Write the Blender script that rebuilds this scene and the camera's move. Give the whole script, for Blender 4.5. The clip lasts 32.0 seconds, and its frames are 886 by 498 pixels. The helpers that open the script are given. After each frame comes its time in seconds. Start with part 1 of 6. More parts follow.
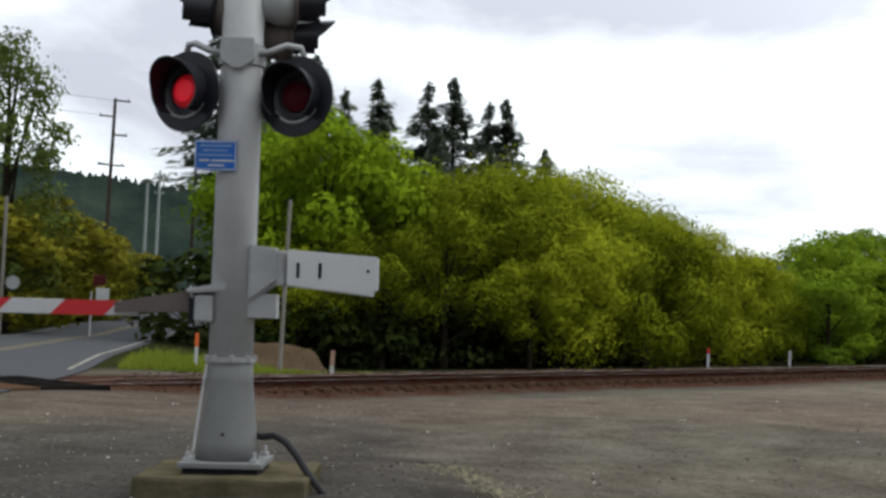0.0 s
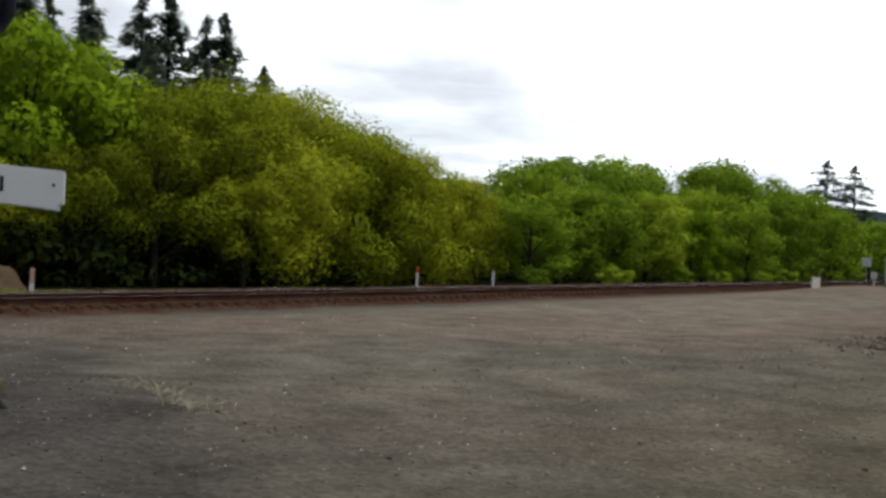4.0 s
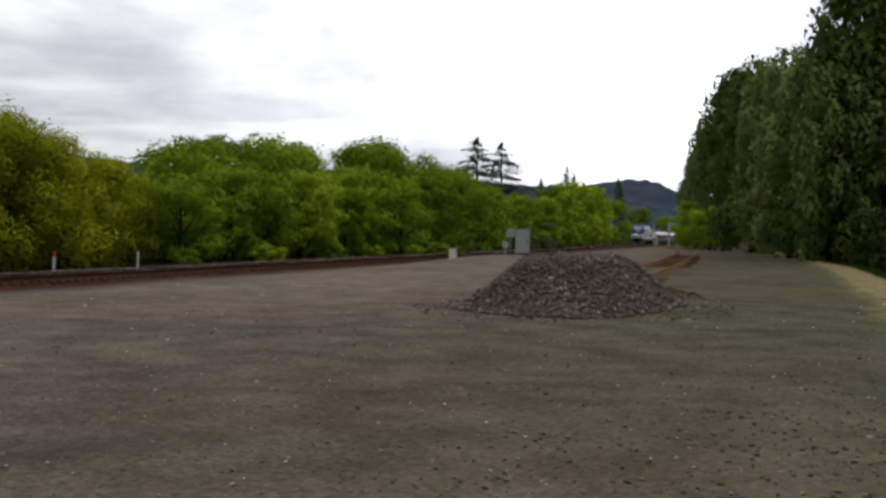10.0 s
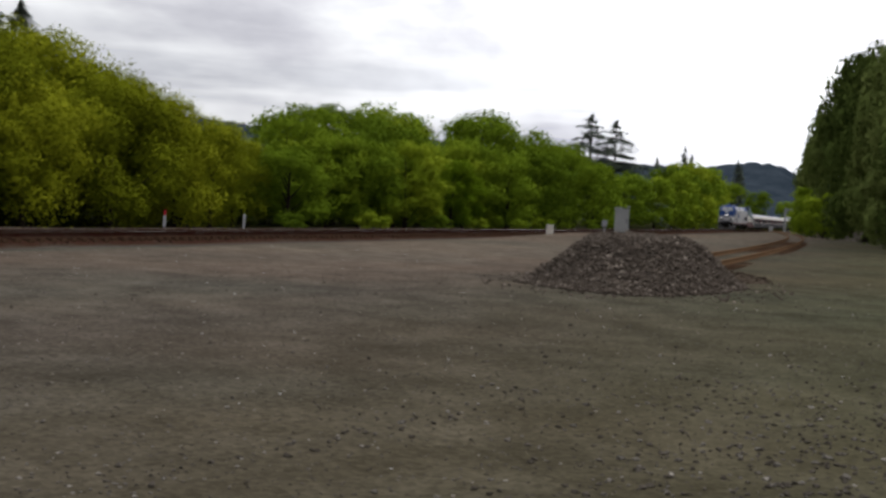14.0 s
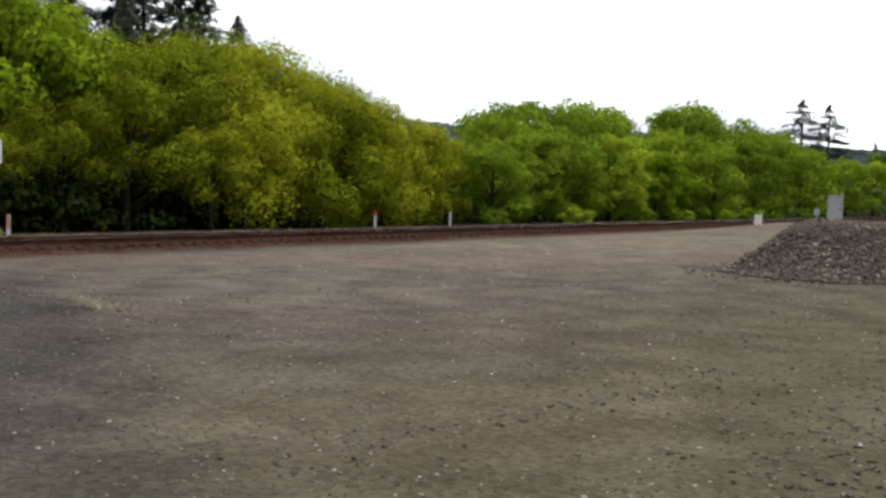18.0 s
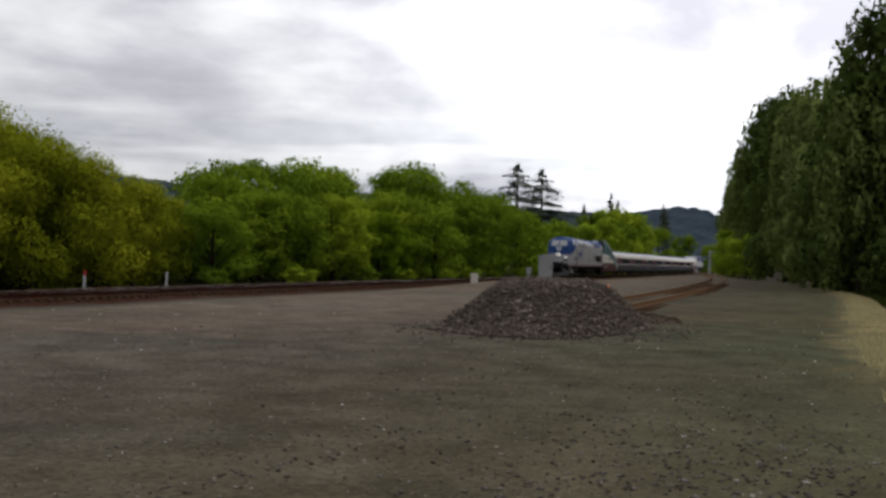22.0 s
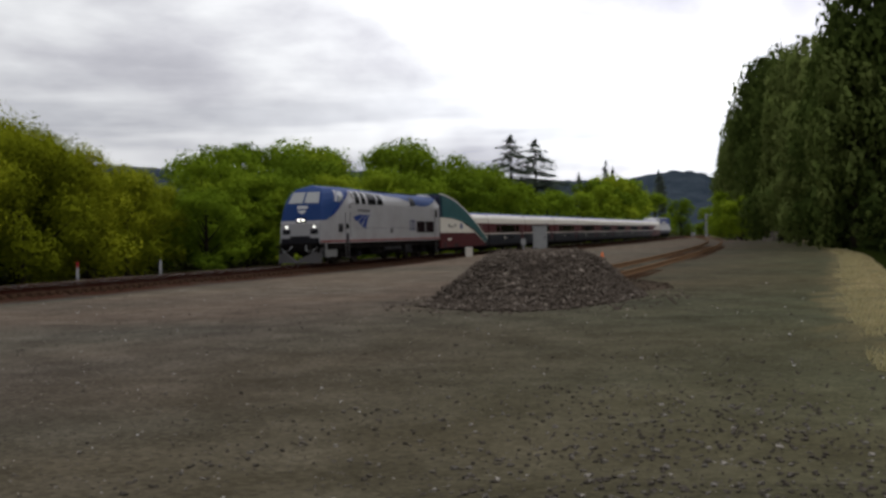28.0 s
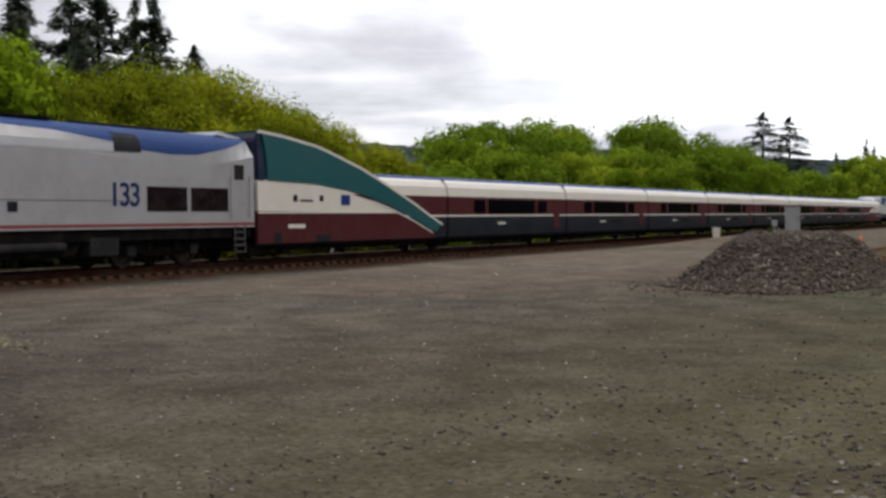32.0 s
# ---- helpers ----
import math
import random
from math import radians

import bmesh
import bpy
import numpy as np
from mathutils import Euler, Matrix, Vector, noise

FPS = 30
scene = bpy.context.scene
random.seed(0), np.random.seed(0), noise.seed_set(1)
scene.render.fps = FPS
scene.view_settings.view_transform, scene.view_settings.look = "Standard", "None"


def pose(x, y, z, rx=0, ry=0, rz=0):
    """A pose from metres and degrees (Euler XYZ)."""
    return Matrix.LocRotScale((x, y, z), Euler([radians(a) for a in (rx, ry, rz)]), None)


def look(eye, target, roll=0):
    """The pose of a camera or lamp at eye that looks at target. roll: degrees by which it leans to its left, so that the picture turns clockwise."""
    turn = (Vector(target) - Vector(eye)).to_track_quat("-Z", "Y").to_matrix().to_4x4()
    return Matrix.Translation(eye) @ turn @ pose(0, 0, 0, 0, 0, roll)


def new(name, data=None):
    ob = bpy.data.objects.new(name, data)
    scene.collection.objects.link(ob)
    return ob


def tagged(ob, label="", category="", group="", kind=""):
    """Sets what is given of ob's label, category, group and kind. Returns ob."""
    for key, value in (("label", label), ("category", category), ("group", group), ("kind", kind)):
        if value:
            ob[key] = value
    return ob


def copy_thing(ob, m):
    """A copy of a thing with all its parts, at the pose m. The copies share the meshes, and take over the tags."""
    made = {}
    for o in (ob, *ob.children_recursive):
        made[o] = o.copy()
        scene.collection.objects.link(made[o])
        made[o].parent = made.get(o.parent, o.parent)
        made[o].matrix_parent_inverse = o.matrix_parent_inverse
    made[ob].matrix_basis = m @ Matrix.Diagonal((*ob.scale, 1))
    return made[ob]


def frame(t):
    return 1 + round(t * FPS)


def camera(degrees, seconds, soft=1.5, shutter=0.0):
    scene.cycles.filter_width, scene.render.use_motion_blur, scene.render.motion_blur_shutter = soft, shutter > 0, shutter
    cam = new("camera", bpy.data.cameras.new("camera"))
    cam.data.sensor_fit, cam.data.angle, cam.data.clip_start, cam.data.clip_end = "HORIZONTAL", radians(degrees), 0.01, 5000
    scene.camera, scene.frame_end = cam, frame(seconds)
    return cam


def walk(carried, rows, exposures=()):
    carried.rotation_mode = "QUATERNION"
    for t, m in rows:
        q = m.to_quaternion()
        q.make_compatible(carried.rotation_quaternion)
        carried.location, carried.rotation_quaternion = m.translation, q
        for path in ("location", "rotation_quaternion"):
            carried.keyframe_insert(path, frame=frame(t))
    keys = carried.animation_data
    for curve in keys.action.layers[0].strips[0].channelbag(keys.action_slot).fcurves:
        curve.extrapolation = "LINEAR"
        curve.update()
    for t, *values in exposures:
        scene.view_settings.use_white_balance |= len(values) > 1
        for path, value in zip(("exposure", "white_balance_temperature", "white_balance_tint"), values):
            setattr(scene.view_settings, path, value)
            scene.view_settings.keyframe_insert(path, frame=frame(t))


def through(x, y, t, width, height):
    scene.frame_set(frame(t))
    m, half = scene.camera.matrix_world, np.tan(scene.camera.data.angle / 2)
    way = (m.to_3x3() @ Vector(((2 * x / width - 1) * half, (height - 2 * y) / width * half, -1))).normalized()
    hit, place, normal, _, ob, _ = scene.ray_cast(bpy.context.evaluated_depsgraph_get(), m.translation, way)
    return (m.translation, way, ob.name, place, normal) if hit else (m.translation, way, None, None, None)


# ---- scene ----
cam = camera(42.58, 32.0, soft=3.0)

# seconds, eye, target, lean
PATH = [
    (0, (2.022, 3.594, 1.454), (4.795, 6.465, 1.717), 1.48),
    (0.5, (2.086, 3.698, 1.457), (4.905, 6.526, 1.687), 1.78),
    (1, (1.990, 3.518, 1.448), (4.866, 6.290, 1.666), 2.20),
    (1.5, (2.010, 3.579, 1.452), (4.899, 6.338, 1.655), 2.65),
    (2, (2.030, 3.639, 1.454), (4.974, 6.338, 1.666), 3.13),
    (2.5, (2.015, 3.627, 1.448), (5.065, 6.213, 1.547), 2.71),
    (3, (1.993, 3.491, 1.440), (5.164, 5.929, 1.482), 4.18),
    (3.5, (1.947, 3.336, 1.436), (5.245, 5.600, 1.439), 3.35),
    (5.5, (1.705, 3.079, 1.452), (5.360, 4.705, 1.465), 0.95),
    (6, (1.495, 3.084, 1.444), (5.267, 4.410, 1.339), 1.99),
    (6.5, (1.717, 3.085, 1.438), (5.613, 3.980, 1.550), 0.17),
    (7, (1.749, 2.987, 1.445), (5.702, 3.578, 1.597), 0.48),
    (7.5, (1.659, 2.836, 1.439), (5.623, 3.355, 1.553), 2.23),
    (8, (1.671, 2.667, 1.414), (5.623, 3.284, 1.446), 1.56),
    (8.5, (1.757, 2.469, 1.431), (5.705, 3.100, 1.557), 1.07),
    (9, (1.526, 2.152, 1.427), (5.421, 3.059, 1.336), 0.85),
    (9.5, (1.434, 1.935, 1.399), (5.300, 2.954, 1.276), 1.26),
    (10, (1.420, 1.688, 1.431), (5.278, 2.743, 1.390), 0.41),
    (10.5, (1.246, 1.430, 1.434), (5.076, 2.571, 1.284), 1.38),
    (11, (1.201, 1.241, 1.436), (5.032, 2.391, 1.424), 3.52),
    (11.5, (1.254, 1.086, 1.468), (5.074, 2.272, 1.464), 2.13),
    (12, (1.036, 0.917, 1.458), (4.829, 2.169, 1.243), 1.23),
    (12.5, (1.026, 0.791, 1.464), (4.853, 1.957, 1.489), 1.61),
    (13, (0.785, 0.624, 1.460), (4.606, 1.807, 1.398), 1.26),
    (13.5, (0.730, 0.541, 1.453), (4.560, 1.697, 1.427), -0.11),
    (14, (0.577, 0.397, 1.464), (4.309, 1.830, 1.318), 2.91),
    (14.5, (0.491, 0.259, 1.463), (4.162, 1.821, 1.173), 1.64),
    (15, (0.401, 0.168, 1.443), (3.925, 2.057, 1.309), 2.23),
    (15.5, (0.307, 0.058, 1.458), (3.779, 2.040, 1.341), 1.10),
    (17.5, (0.052, 0.114, 1.489), (3.503, 2.133, 1.362), 2.01),
    (18, (-0.064, 0.071, 1.456), (3.351, 2.145, 1.269), 1.28),
    (18.5, (-0.049, 0.125, 1.468), (3.364, 2.209, 1.359), -0.59),
    (19, (0.001, -0.001, 1.450), (3.415, 2.079, 1.335), 0.82),
    (19.5, (0.014, -0.006, 1.456), (3.428, 2.075, 1.331), 0.47),
    (20, (0.023, 0.025, 1.460), (3.435, 2.106, 1.292), 0.40),
    (20.5, (0.031, -0.025, 1.468), (3.636, 1.698, 1.284), -0.20),
    (21, (0.099, -0.112, 1.452), (3.836, 1.295, 1.226), 0.09),
    (21.5, (0.291, -0.026, 1.446), (4.099, 1.187, 1.275), 0.66),
    (22, (0.395, -0.130, 1.436), (4.205, 1.086, 1.480), 1.21),
    (22.5, (0.535, -0.201, 1.439), (4.390, 0.865, 1.502), 2.08),
    (23, (0.540, -0.230, 1.445), (4.414, 0.765, 1.433), 0.75),
    (23.5, (0.542, -0.241, 1.443), (4.413, 0.764, 1.416), 0.48),
    (24, (0.597, -0.190, 1.450), (4.448, 0.889, 1.393), 0.31),
    (24.5, (0.500, -0.211, 1.445), (4.324, 0.960, 1.364), 0.69),
    (25, (0.358, -0.269, 1.439), (4.158, 0.977, 1.339), 0.49),
    (25.5, (0.432, -0.239, 1.442), (4.228, 1.017, 1.325), 0.30),
    (27.5, (0.560, -0.323, 1.472), (4.378, 0.869, 1.469), -1.86),
    (28, (0.557, -0.342, 1.462), (4.370, 0.868, 1.417), -1.42),
    (28.5, (0.551, -0.312, 1.464), (4.330, 0.995, 1.384), -0.87),
    (29, (0.467, -0.304, 1.447), (4.211, 1.097, 1.305), -0.73),
    (29.5, (0.452, -0.328, 1.424), (4.184, 1.101, 1.254), -0.72),
    (30, (0.503, -0.301, 1.452), (4.200, 1.223, 1.356), 0.33),
    (30.5, (0.468, -0.327, 1.458), (4.155, 1.222, 1.376), -1.25),
    (31, (0.490, -0.347, 1.452), (4.167, 1.227, 1.377), -1.30),
    (31.5, (0.444, -0.344, 1.463), (4.014, 1.458, 1.376), -0.50),
    (32, (0.403, -0.356, 1.456), (3.872, 1.631, 1.349), -0.55),
]
# seconds, stops, kelvin, tint
EXPOSURES = [(0, 0.05, 6200, 3), (2, 0.05, 6200, 3), (3.3, -0.05, 6200, 3), (5.5, -0.1, 6450, 9), (6, -0.15, 6450, 9), (6.5, -0.75, 6450, 9), (7, -1.45, 6450, 9), (7.4, -1.4, 6450, 9), (8, -1.1, 6450, 9), (9, -1.0, 6450, 9), (10, -0.5, 6450, 9), (11, -0.15, 6450, 9), (12, -0.55, 6450, 9), (13, -1.0, 6450, 9), (14, -0.55, 6450, 9), (15, 0.4, 6350, 8), (17.5, 0.35, 6350, 8), (18.5, 0.35, 6350, 8), (19, 0.15, 6350, 8), (20, 0.2, 6350, 8), (21, 0.3, 6350, 8), (22, -0.75, 6450, 9), (23, -1.15, 6450, 9), (24, -1.0, 6450, 9), (25, -0.6, 6450, 9), (27.5, -0.8, 6450, 9), (28, -0.75, 6450, 9), (29, -0.4, 6450, 9), (30.2, -0.15, 6450, 9), (32, -0.25, 6450, 9)]
walk(cam, [(t, look(eye, target, roll)) for t, eye, target, roll in PATH], EXPOSURES)

# ---------------------------------------------------------------- node helpers


def material(name):
    m = bpy.data.materials.new(name)
    m.use_nodes = True
    nodes, links = m.node_tree.nodes, m.node_tree.links
    return m, nodes, links, nodes["Principled BSDF"]


def noise_node(nodes, links, scale, detail=4.0, rough=0.6, coords="Object"):
    tc = nodes.new("ShaderNodeTexCoord")
    n = nodes.new("ShaderNodeTexNoise")
    n.inputs["Scale"].default_value = scale
    n.inputs["Detail"].default_value = detail
    n.inputs["Roughness"].default_value = rough
    links.new(tc.outputs[coords], n.inputs["Vector"])
    return n


def ramp(nodes, links, source, stops):
    r = nodes.new("ShaderNodeValToRGB")
    while len(r.color_ramp.elements) < len(stops):
        r.color_ramp.elements.new(0.5)
    for e, (p, c) in zip(r.color_ramp.elements, stops):
        e.position, e.color = p, (*c, 1)
    links.new(source, r.inputs[0])
    return r


def mixed(nodes, links, a, b, fac, mode="MIX"):
    m = nodes.new("ShaderNodeMix")
    m.data_type, m.blend_type = "RGBA", mode
    for socket, value in ((m.inputs[6], a), (m.inputs[7], b), (m.inputs[0], fac)):
        if isinstance(value, (int, float)):
            socket.default_value = value
        elif isinstance(value, tuple):
            socket.default_value = (*value, 1)
        else:
            links.new(value, socket)
    return m.outputs[2]


def math_node(nodes, links, op, a, b=0.0, clamp=False):
    m = nodes.new("ShaderNodeMath")
    m.operation, m.use_clamp = op, clamp
    for socket, value in ((m.inputs[0], a), (m.inputs[1], b)):
        if isinstance(value, (int, float)):
            socket.default_value = value
        else:
            links.new(value, socket)
    return m.outputs[0]


def bump(nodes, links, bsdf, height, strength, distance=0.02):
    b = nodes.new("ShaderNodeBump")
    b.inputs["Strength"].default_value, b.inputs["Distance"].default_value = strength, distance
    links.new(height, b.inputs["Height"])
    links.new(b.outputs[0], bsdf.inputs["Normal"])


def paint(name, colour, rough=0.5, metal=0.0, dirt=0.25, scale=3.0, grain=40.0, relief=0.05, dirt_colour=(0.09, 0.075, 0.06)):
    """A surface in one colour with stains, fine grain and a little relief."""
    m, nodes, links, bsdf = material(name)
    big = noise_node(nodes, links, scale, 6, 0.65)
    fine = noise_node(nodes, links, grain, 3)
    mask = ramp(nodes, links, big.outputs[0], [(0.42, (0, 0, 0)), (0.75, (1, 1, 1))])
    amount = math_node(nodes, links, "MULTIPLY", mask.outputs[0], dirt)
    c = mixed(nodes, links, colour, dirt_colour, amount)
    shade = ramp(nodes, links, fine.outputs[0], [(0.3, (0.95, 0.95, 0.95)), (0.7, (1.03, 1.03, 1.03))])
    links.new(mixed(nodes, links, c, shade.outputs[0], 1.0, "MULTIPLY"), bsdf.inputs["Base Color"])
    r = math_node(nodes, links, "MULTIPLY_ADD", big.outputs[0], 0.3)
    r.node.inputs[2].default_value = rough - 0.15
    links.new(r, bsdf.inputs["Roughness"])
    bsdf.inputs["Metallic"].default_value = metal
    bsdf.inputs["Specular IOR Level"].default_value = 0.3 if rough < 0.45 else 0.06 if rough < 0.6 else 0.0
    if relief:
        bump(nodes, links, bsdf, fine.outputs[0], relief, 0.01)
    return m


def glow(name, colour, strength):
    m, nodes, links, bsdf = material(name)
    bsdf.inputs["Base Color"].default_value = (*colour, 1)
    bsdf.inputs["Emission Color"].default_value = (*colour, 1)
    bsdf.inputs["Emission Strength"].default_value = strength
    return m


def leafy(name, colours, through=0.35, rough=0.6):
    """Leaves: hue varies from leaf to leaf and from tree to tree; some light comes through."""
    m, nodes, links, bsdf = material(name)
    geo, info = nodes.new("ShaderNodeNewGeometry"), nodes.new("ShaderNodeObjectInfo")
    patch = noise_node(nodes, links, 0.45, 3)
    a = math_node(nodes, links, "MULTIPLY", geo.outputs["Random Per Island"], 0.1)
    b = math_node(nodes, links, "MULTIPLY_ADD", info.outputs["Random"], 0.45)
    b.node.inputs[2].default_value = -0.04
    c = math_node(nodes, links, "ADD", a, b)
    d = math_node(nodes, links, "MULTIPLY_ADD", patch.outputs[0], 0.6)
    links.new(c, d.node.inputs[2])
    d = math_node(nodes, links, "SUBTRACT", d, 0.05)
    r = ramp(nodes, links, d, [(0.1 + 0.8 * n / (len(colours) - 1), k) for n, k in enumerate(colours)])
    links.new(r.outputs[0], bsdf.inputs["Base Color"])
    bsdf.inputs["Roughness"].default_value = rough
    bsdf.inputs["Specular IOR Level"].default_value = 0.0
    tr = nodes.new("ShaderNodeBsdfTranslucent")
    links.new(r.outputs[0], tr.inputs[0])
    mix = nodes.new("ShaderNodeMixShader")
    mix.inputs[0].default_value = through
    links.new(bsdf.outputs[0], mix.inputs[1])
    links.new(tr.outputs[0], mix.inputs[2])
    links.new(mix.outputs[0], nodes["Material Output"].inputs[0])
    return m


# ---------------------------------------------------------------- sky and sun

SUN_HEIGHT, SUN_TURN = 50.0, 137.0
world = bpy.data.worlds.new("overcast_sky")
scene.world = world
world.use_nodes = True
wn, wl = world.node_tree.nodes, world.node_tree.links
sky = wn.new("ShaderNodeTexSky")
sky.sky_type, sky.sun_disc = "NISHITA", False
sky.sun_elevation, sky.sun_rotation = radians(SUN_HEIGHT), radians(SUN_TURN)
tc = wn.new("ShaderNodeTexCoord")
sep = wn.new("ShaderNodeSeparateXYZ")
wl.new(tc.outputs["Generated"], sep.inputs[0])
up = math_node(wn, wl, "MULTIPLY", sep.outputs[2], 2.1)
flat = wn.new("ShaderNodeCombineXYZ")
wl.new(sep.outputs[0], flat.inputs[0])
wl.new(sep.outputs[1], flat.inputs[1])
wl.new(up, flat.inputs[2])
cloud = wn.new("ShaderNodeTexNoise")
cloud.inputs["Scale"].default_value, cloud.inputs["Detail"].default_value = 2.7, 7
cloud.inputs["Roughness"].default_value, cloud.inputs["Distortion"].default_value = 0.52, 0.2
wl.new(flat.outputs[0], cloud.inputs["Vector"])
tone = ramp(wn, wl, cloud.outputs[0], [(0.37, (0.7, 0.69, 0.77)), (0.45, (1.0, 0.99, 1.06)), (0.51, (1.32, 1.32, 1.36)), (0.6, (1.75, 1.75, 1.77))])
clear = mixed(wn, wl, (0, 0, 0), sky.outputs[0], 0.1)
# an overcast dome: brighter overhead and round the hidden sun
aim = wn.new("ShaderNodeVectorMath")
aim.operation = "DOT_PRODUCT"
aim.inputs[1].default_value = (0.966, -0.068, 0.25)
wl.new(tc.outputs["Generated"], aim.inputs[0])
lobe = math_node(wn, wl, "MULTIPLY", math_node(wn, wl, "POWER", math_node(wn, wl, "MAXIMUM", aim.outputs["Value"], 0.0), 11.0), 1.6)
wide = wn.new("ShaderNodeVectorMath")
wide.operation = "DOT_PRODUCT"
wide.inputs[1].default_value = (0.56, 0.79, 0.24)
wl.new(tc.outputs["Generated"], wide.inputs[0])
broad = math_node(wn, wl, "MULTIPLY", math_node(wn, wl, "POWER", math_node(wn, wl, "MAXIMUM", wide.outputs["Value"], 0.0), 1.3), 0.52)
dome = math_node(wn, wl, "MULTIPLY_ADD", math_node(wn, wl, "MAXIMUM", sep.outputs[2], 0.0), 0.85)
dome.node.inputs[2].default_value = 0.3
dome = math_node(wn, wl, "ADD", math_node(wn, wl, "ADD", dome, broad), lobe)
grey = wn.new("ShaderNodeCombineXYZ")
for k in range(3):
    wl.new(dome, grey.inputs[k])
shaded = mixed(wn, wl, tone.outputs[0], grey.outputs[0], 1.0, "MULTIPLY")
# a bank of grey streaks low over the horizon
low_up = math_node(wn, wl, "MULTIPLY", sep.outputs[2], 11.0)
level = wn.new("ShaderNodeCombineXYZ")
wl.new(sep.outputs[0], level.inputs[0])
wl.new(sep.outputs[1], level.inputs[1])
wl.new(low_up, level.inputs[2])
streak = wn.new("ShaderNodeTexNoise")
streak.inputs["Scale"].default_value, streak.inputs["Detail"].default_value = 4.2, 5
wl.new(level.outputs[0], streak.inputs["Vector"])
bank = ramp(wn, wl, streak.outputs[0], [(0.4, (1, 1, 1)), (0.62, (0, 0, 0))])
reach = ramp(wn, wl, sep.outputs[2], [(0.02, (0.9, 0.9, 0.9)), (0.09, (0.7, 0.7, 0.7)), (0.17, (0, 0, 0))])
heavy = math_node(wn, wl, "MULTIPLY", bank.outputs[0], reach.outputs[0])
shaded = mixed(wn, wl, shaded, mixed(wn, wl, shaded, (0.5, 0.51, 0.56), 1.0, "MULTIPLY"), heavy)
veil = mixed(wn, wl, clear, shaded, 0.94)
wl.new(veil, wn["Background"].inputs[0])
wn["Background"].inputs[1].default_value = 1.0

sun = new("sun", bpy.data.lights.new("sun", "SUN"))
sun.data.energy, sun.data.angle, sun.data.color = 1.2, radians(25), (1.0, 0.96, 0.9)
sun.matrix_world = pose(0, 0, 60, 90 - SUN_HEIGHT, 0, 180 - SUN_TURN)

# ---------------------------------------------------------------- mesh helpers


def link(name, bm, mat, parent=None, label="", smooth=False):
    me = bpy.data.meshes.new(name)
    bm.to_mesh(me)
    bm.free()
    for m in mat if isinstance(mat, (list, tuple)) else [mat]:
        me.materials.append(m)
    if smooth:
        for p in me.polygons:
            p.use_smooth = True
    ob = new(name, me)
    ob.parent = parent
    return tagged(ob, label)


def part(name, bm, mat, parent, label="", smooth=False):
    return link(name, bm, mat, parent, label, smooth)


def thing(name, label, category, m=None, group="", kind=""):
    ob = new(name)
    ob.empty_display_size = 0.2
    if m is not None:
        ob.matrix_world = m
    return tagged(ob, label, category, group, kind)


def box(x0, x1, y0, y1, z0, z1, bevel=0.0, bm=None):
    bm = bm or bmesh.new()
    vs = [bm.verts.new((x, y, z)) for z in (z0, z1) for x, y in ((x0, y0), (x1, y0), (x1, y1), (x0, y1))]
    fs = [bm.faces.new([vs[i] for i in q]) for q in ((3, 2, 1, 0), (4, 5, 6, 7), (0, 1, 5, 4), (1, 2, 6, 5), (2, 3, 7, 6), (3, 0, 4, 7))]
    if bevel:
        edges = list({e for f in fs for e in f.edges})
        bmesh.ops.bevel(bm, geom=edges, offset=bevel, segments=2, affect="EDGES", profile=0.6)
    return bm


def tube(points, radius, sides=10, bm=None, close=True):
    """A round bar along points; radius is one number or one for each point."""
    bm = bm or bmesh.new()
    pts = [Vector(p) for p in points]
    rad = radius if isinstance(radius, (list, tuple)) else [radius] * len(pts)
    rings = []
    for n, p in enumerate(pts):
        d = (pts[min(n + 1, len(pts) - 1)] - pts[max(n - 1, 0)]).normalized()
        side = d.cross((0, 0, 1)) if abs(d.z) < 0.95 else d.cross((0, 1, 0))
        side.normalize()
        other = d.cross(side)
        rings.append([bm.verts.new(p + rad[n] * (math.cos(a) * side + math.sin(a) * other)) for a in (2 * math.pi * k / sides for k in range(sides))])
    for a, b in zip(rings, rings[1:]):
        for k in range(sides):
            bm.faces.new((a[k], a[(k + 1) % sides], b[(k + 1) % sides], b[k]))
    if close:
        bm.faces.new(rings[0])
        bm.faces.new(rings[-1][::-1])
    bmesh.ops.recalc_face_normals(bm, faces=bm.faces)
    return bm


def prism(outline, y0, y1, bm=None, bevel=0.0):
    """An outline in x and z, made thick from y0 to y1."""
    bm = bm or bmesh.new()
    a = [bm.verts.new((x, y0, z)) for x, z in outline]
    b = [bm.verts.new((x, y1, z)) for x, z in outline]
    k = len(a)
    fs = [bm.faces.new(a), bm.faces.new(b[::-1])] + [bm.faces.new((a[i], b[i], b[(i + 1) % k], a[(i + 1) % k])) for i in range(k)]
    bmesh.ops.recalc_face_normals(bm, faces=fs)
    if bevel:
        bmesh.ops.bevel(bm, geom=list({e for f in fs for e in f.edges}), offset=bevel, segments=2, affect="EDGES")
    return bm


def mesh_object(name, verts, faces, mats, parent=None, label="", smooth=False):
    me = bpy.data.meshes.new(name)
    me.from_pydata(verts, [], faces)
    for m in mats:
        me.materials.append(m)
    if smooth:
        me.polygons.foreach_set("use_smooth", [True] * len(me.polygons))
    me.update()
    ob = new(name, me)
    ob.parent = parent
    return tagged(ob, label)


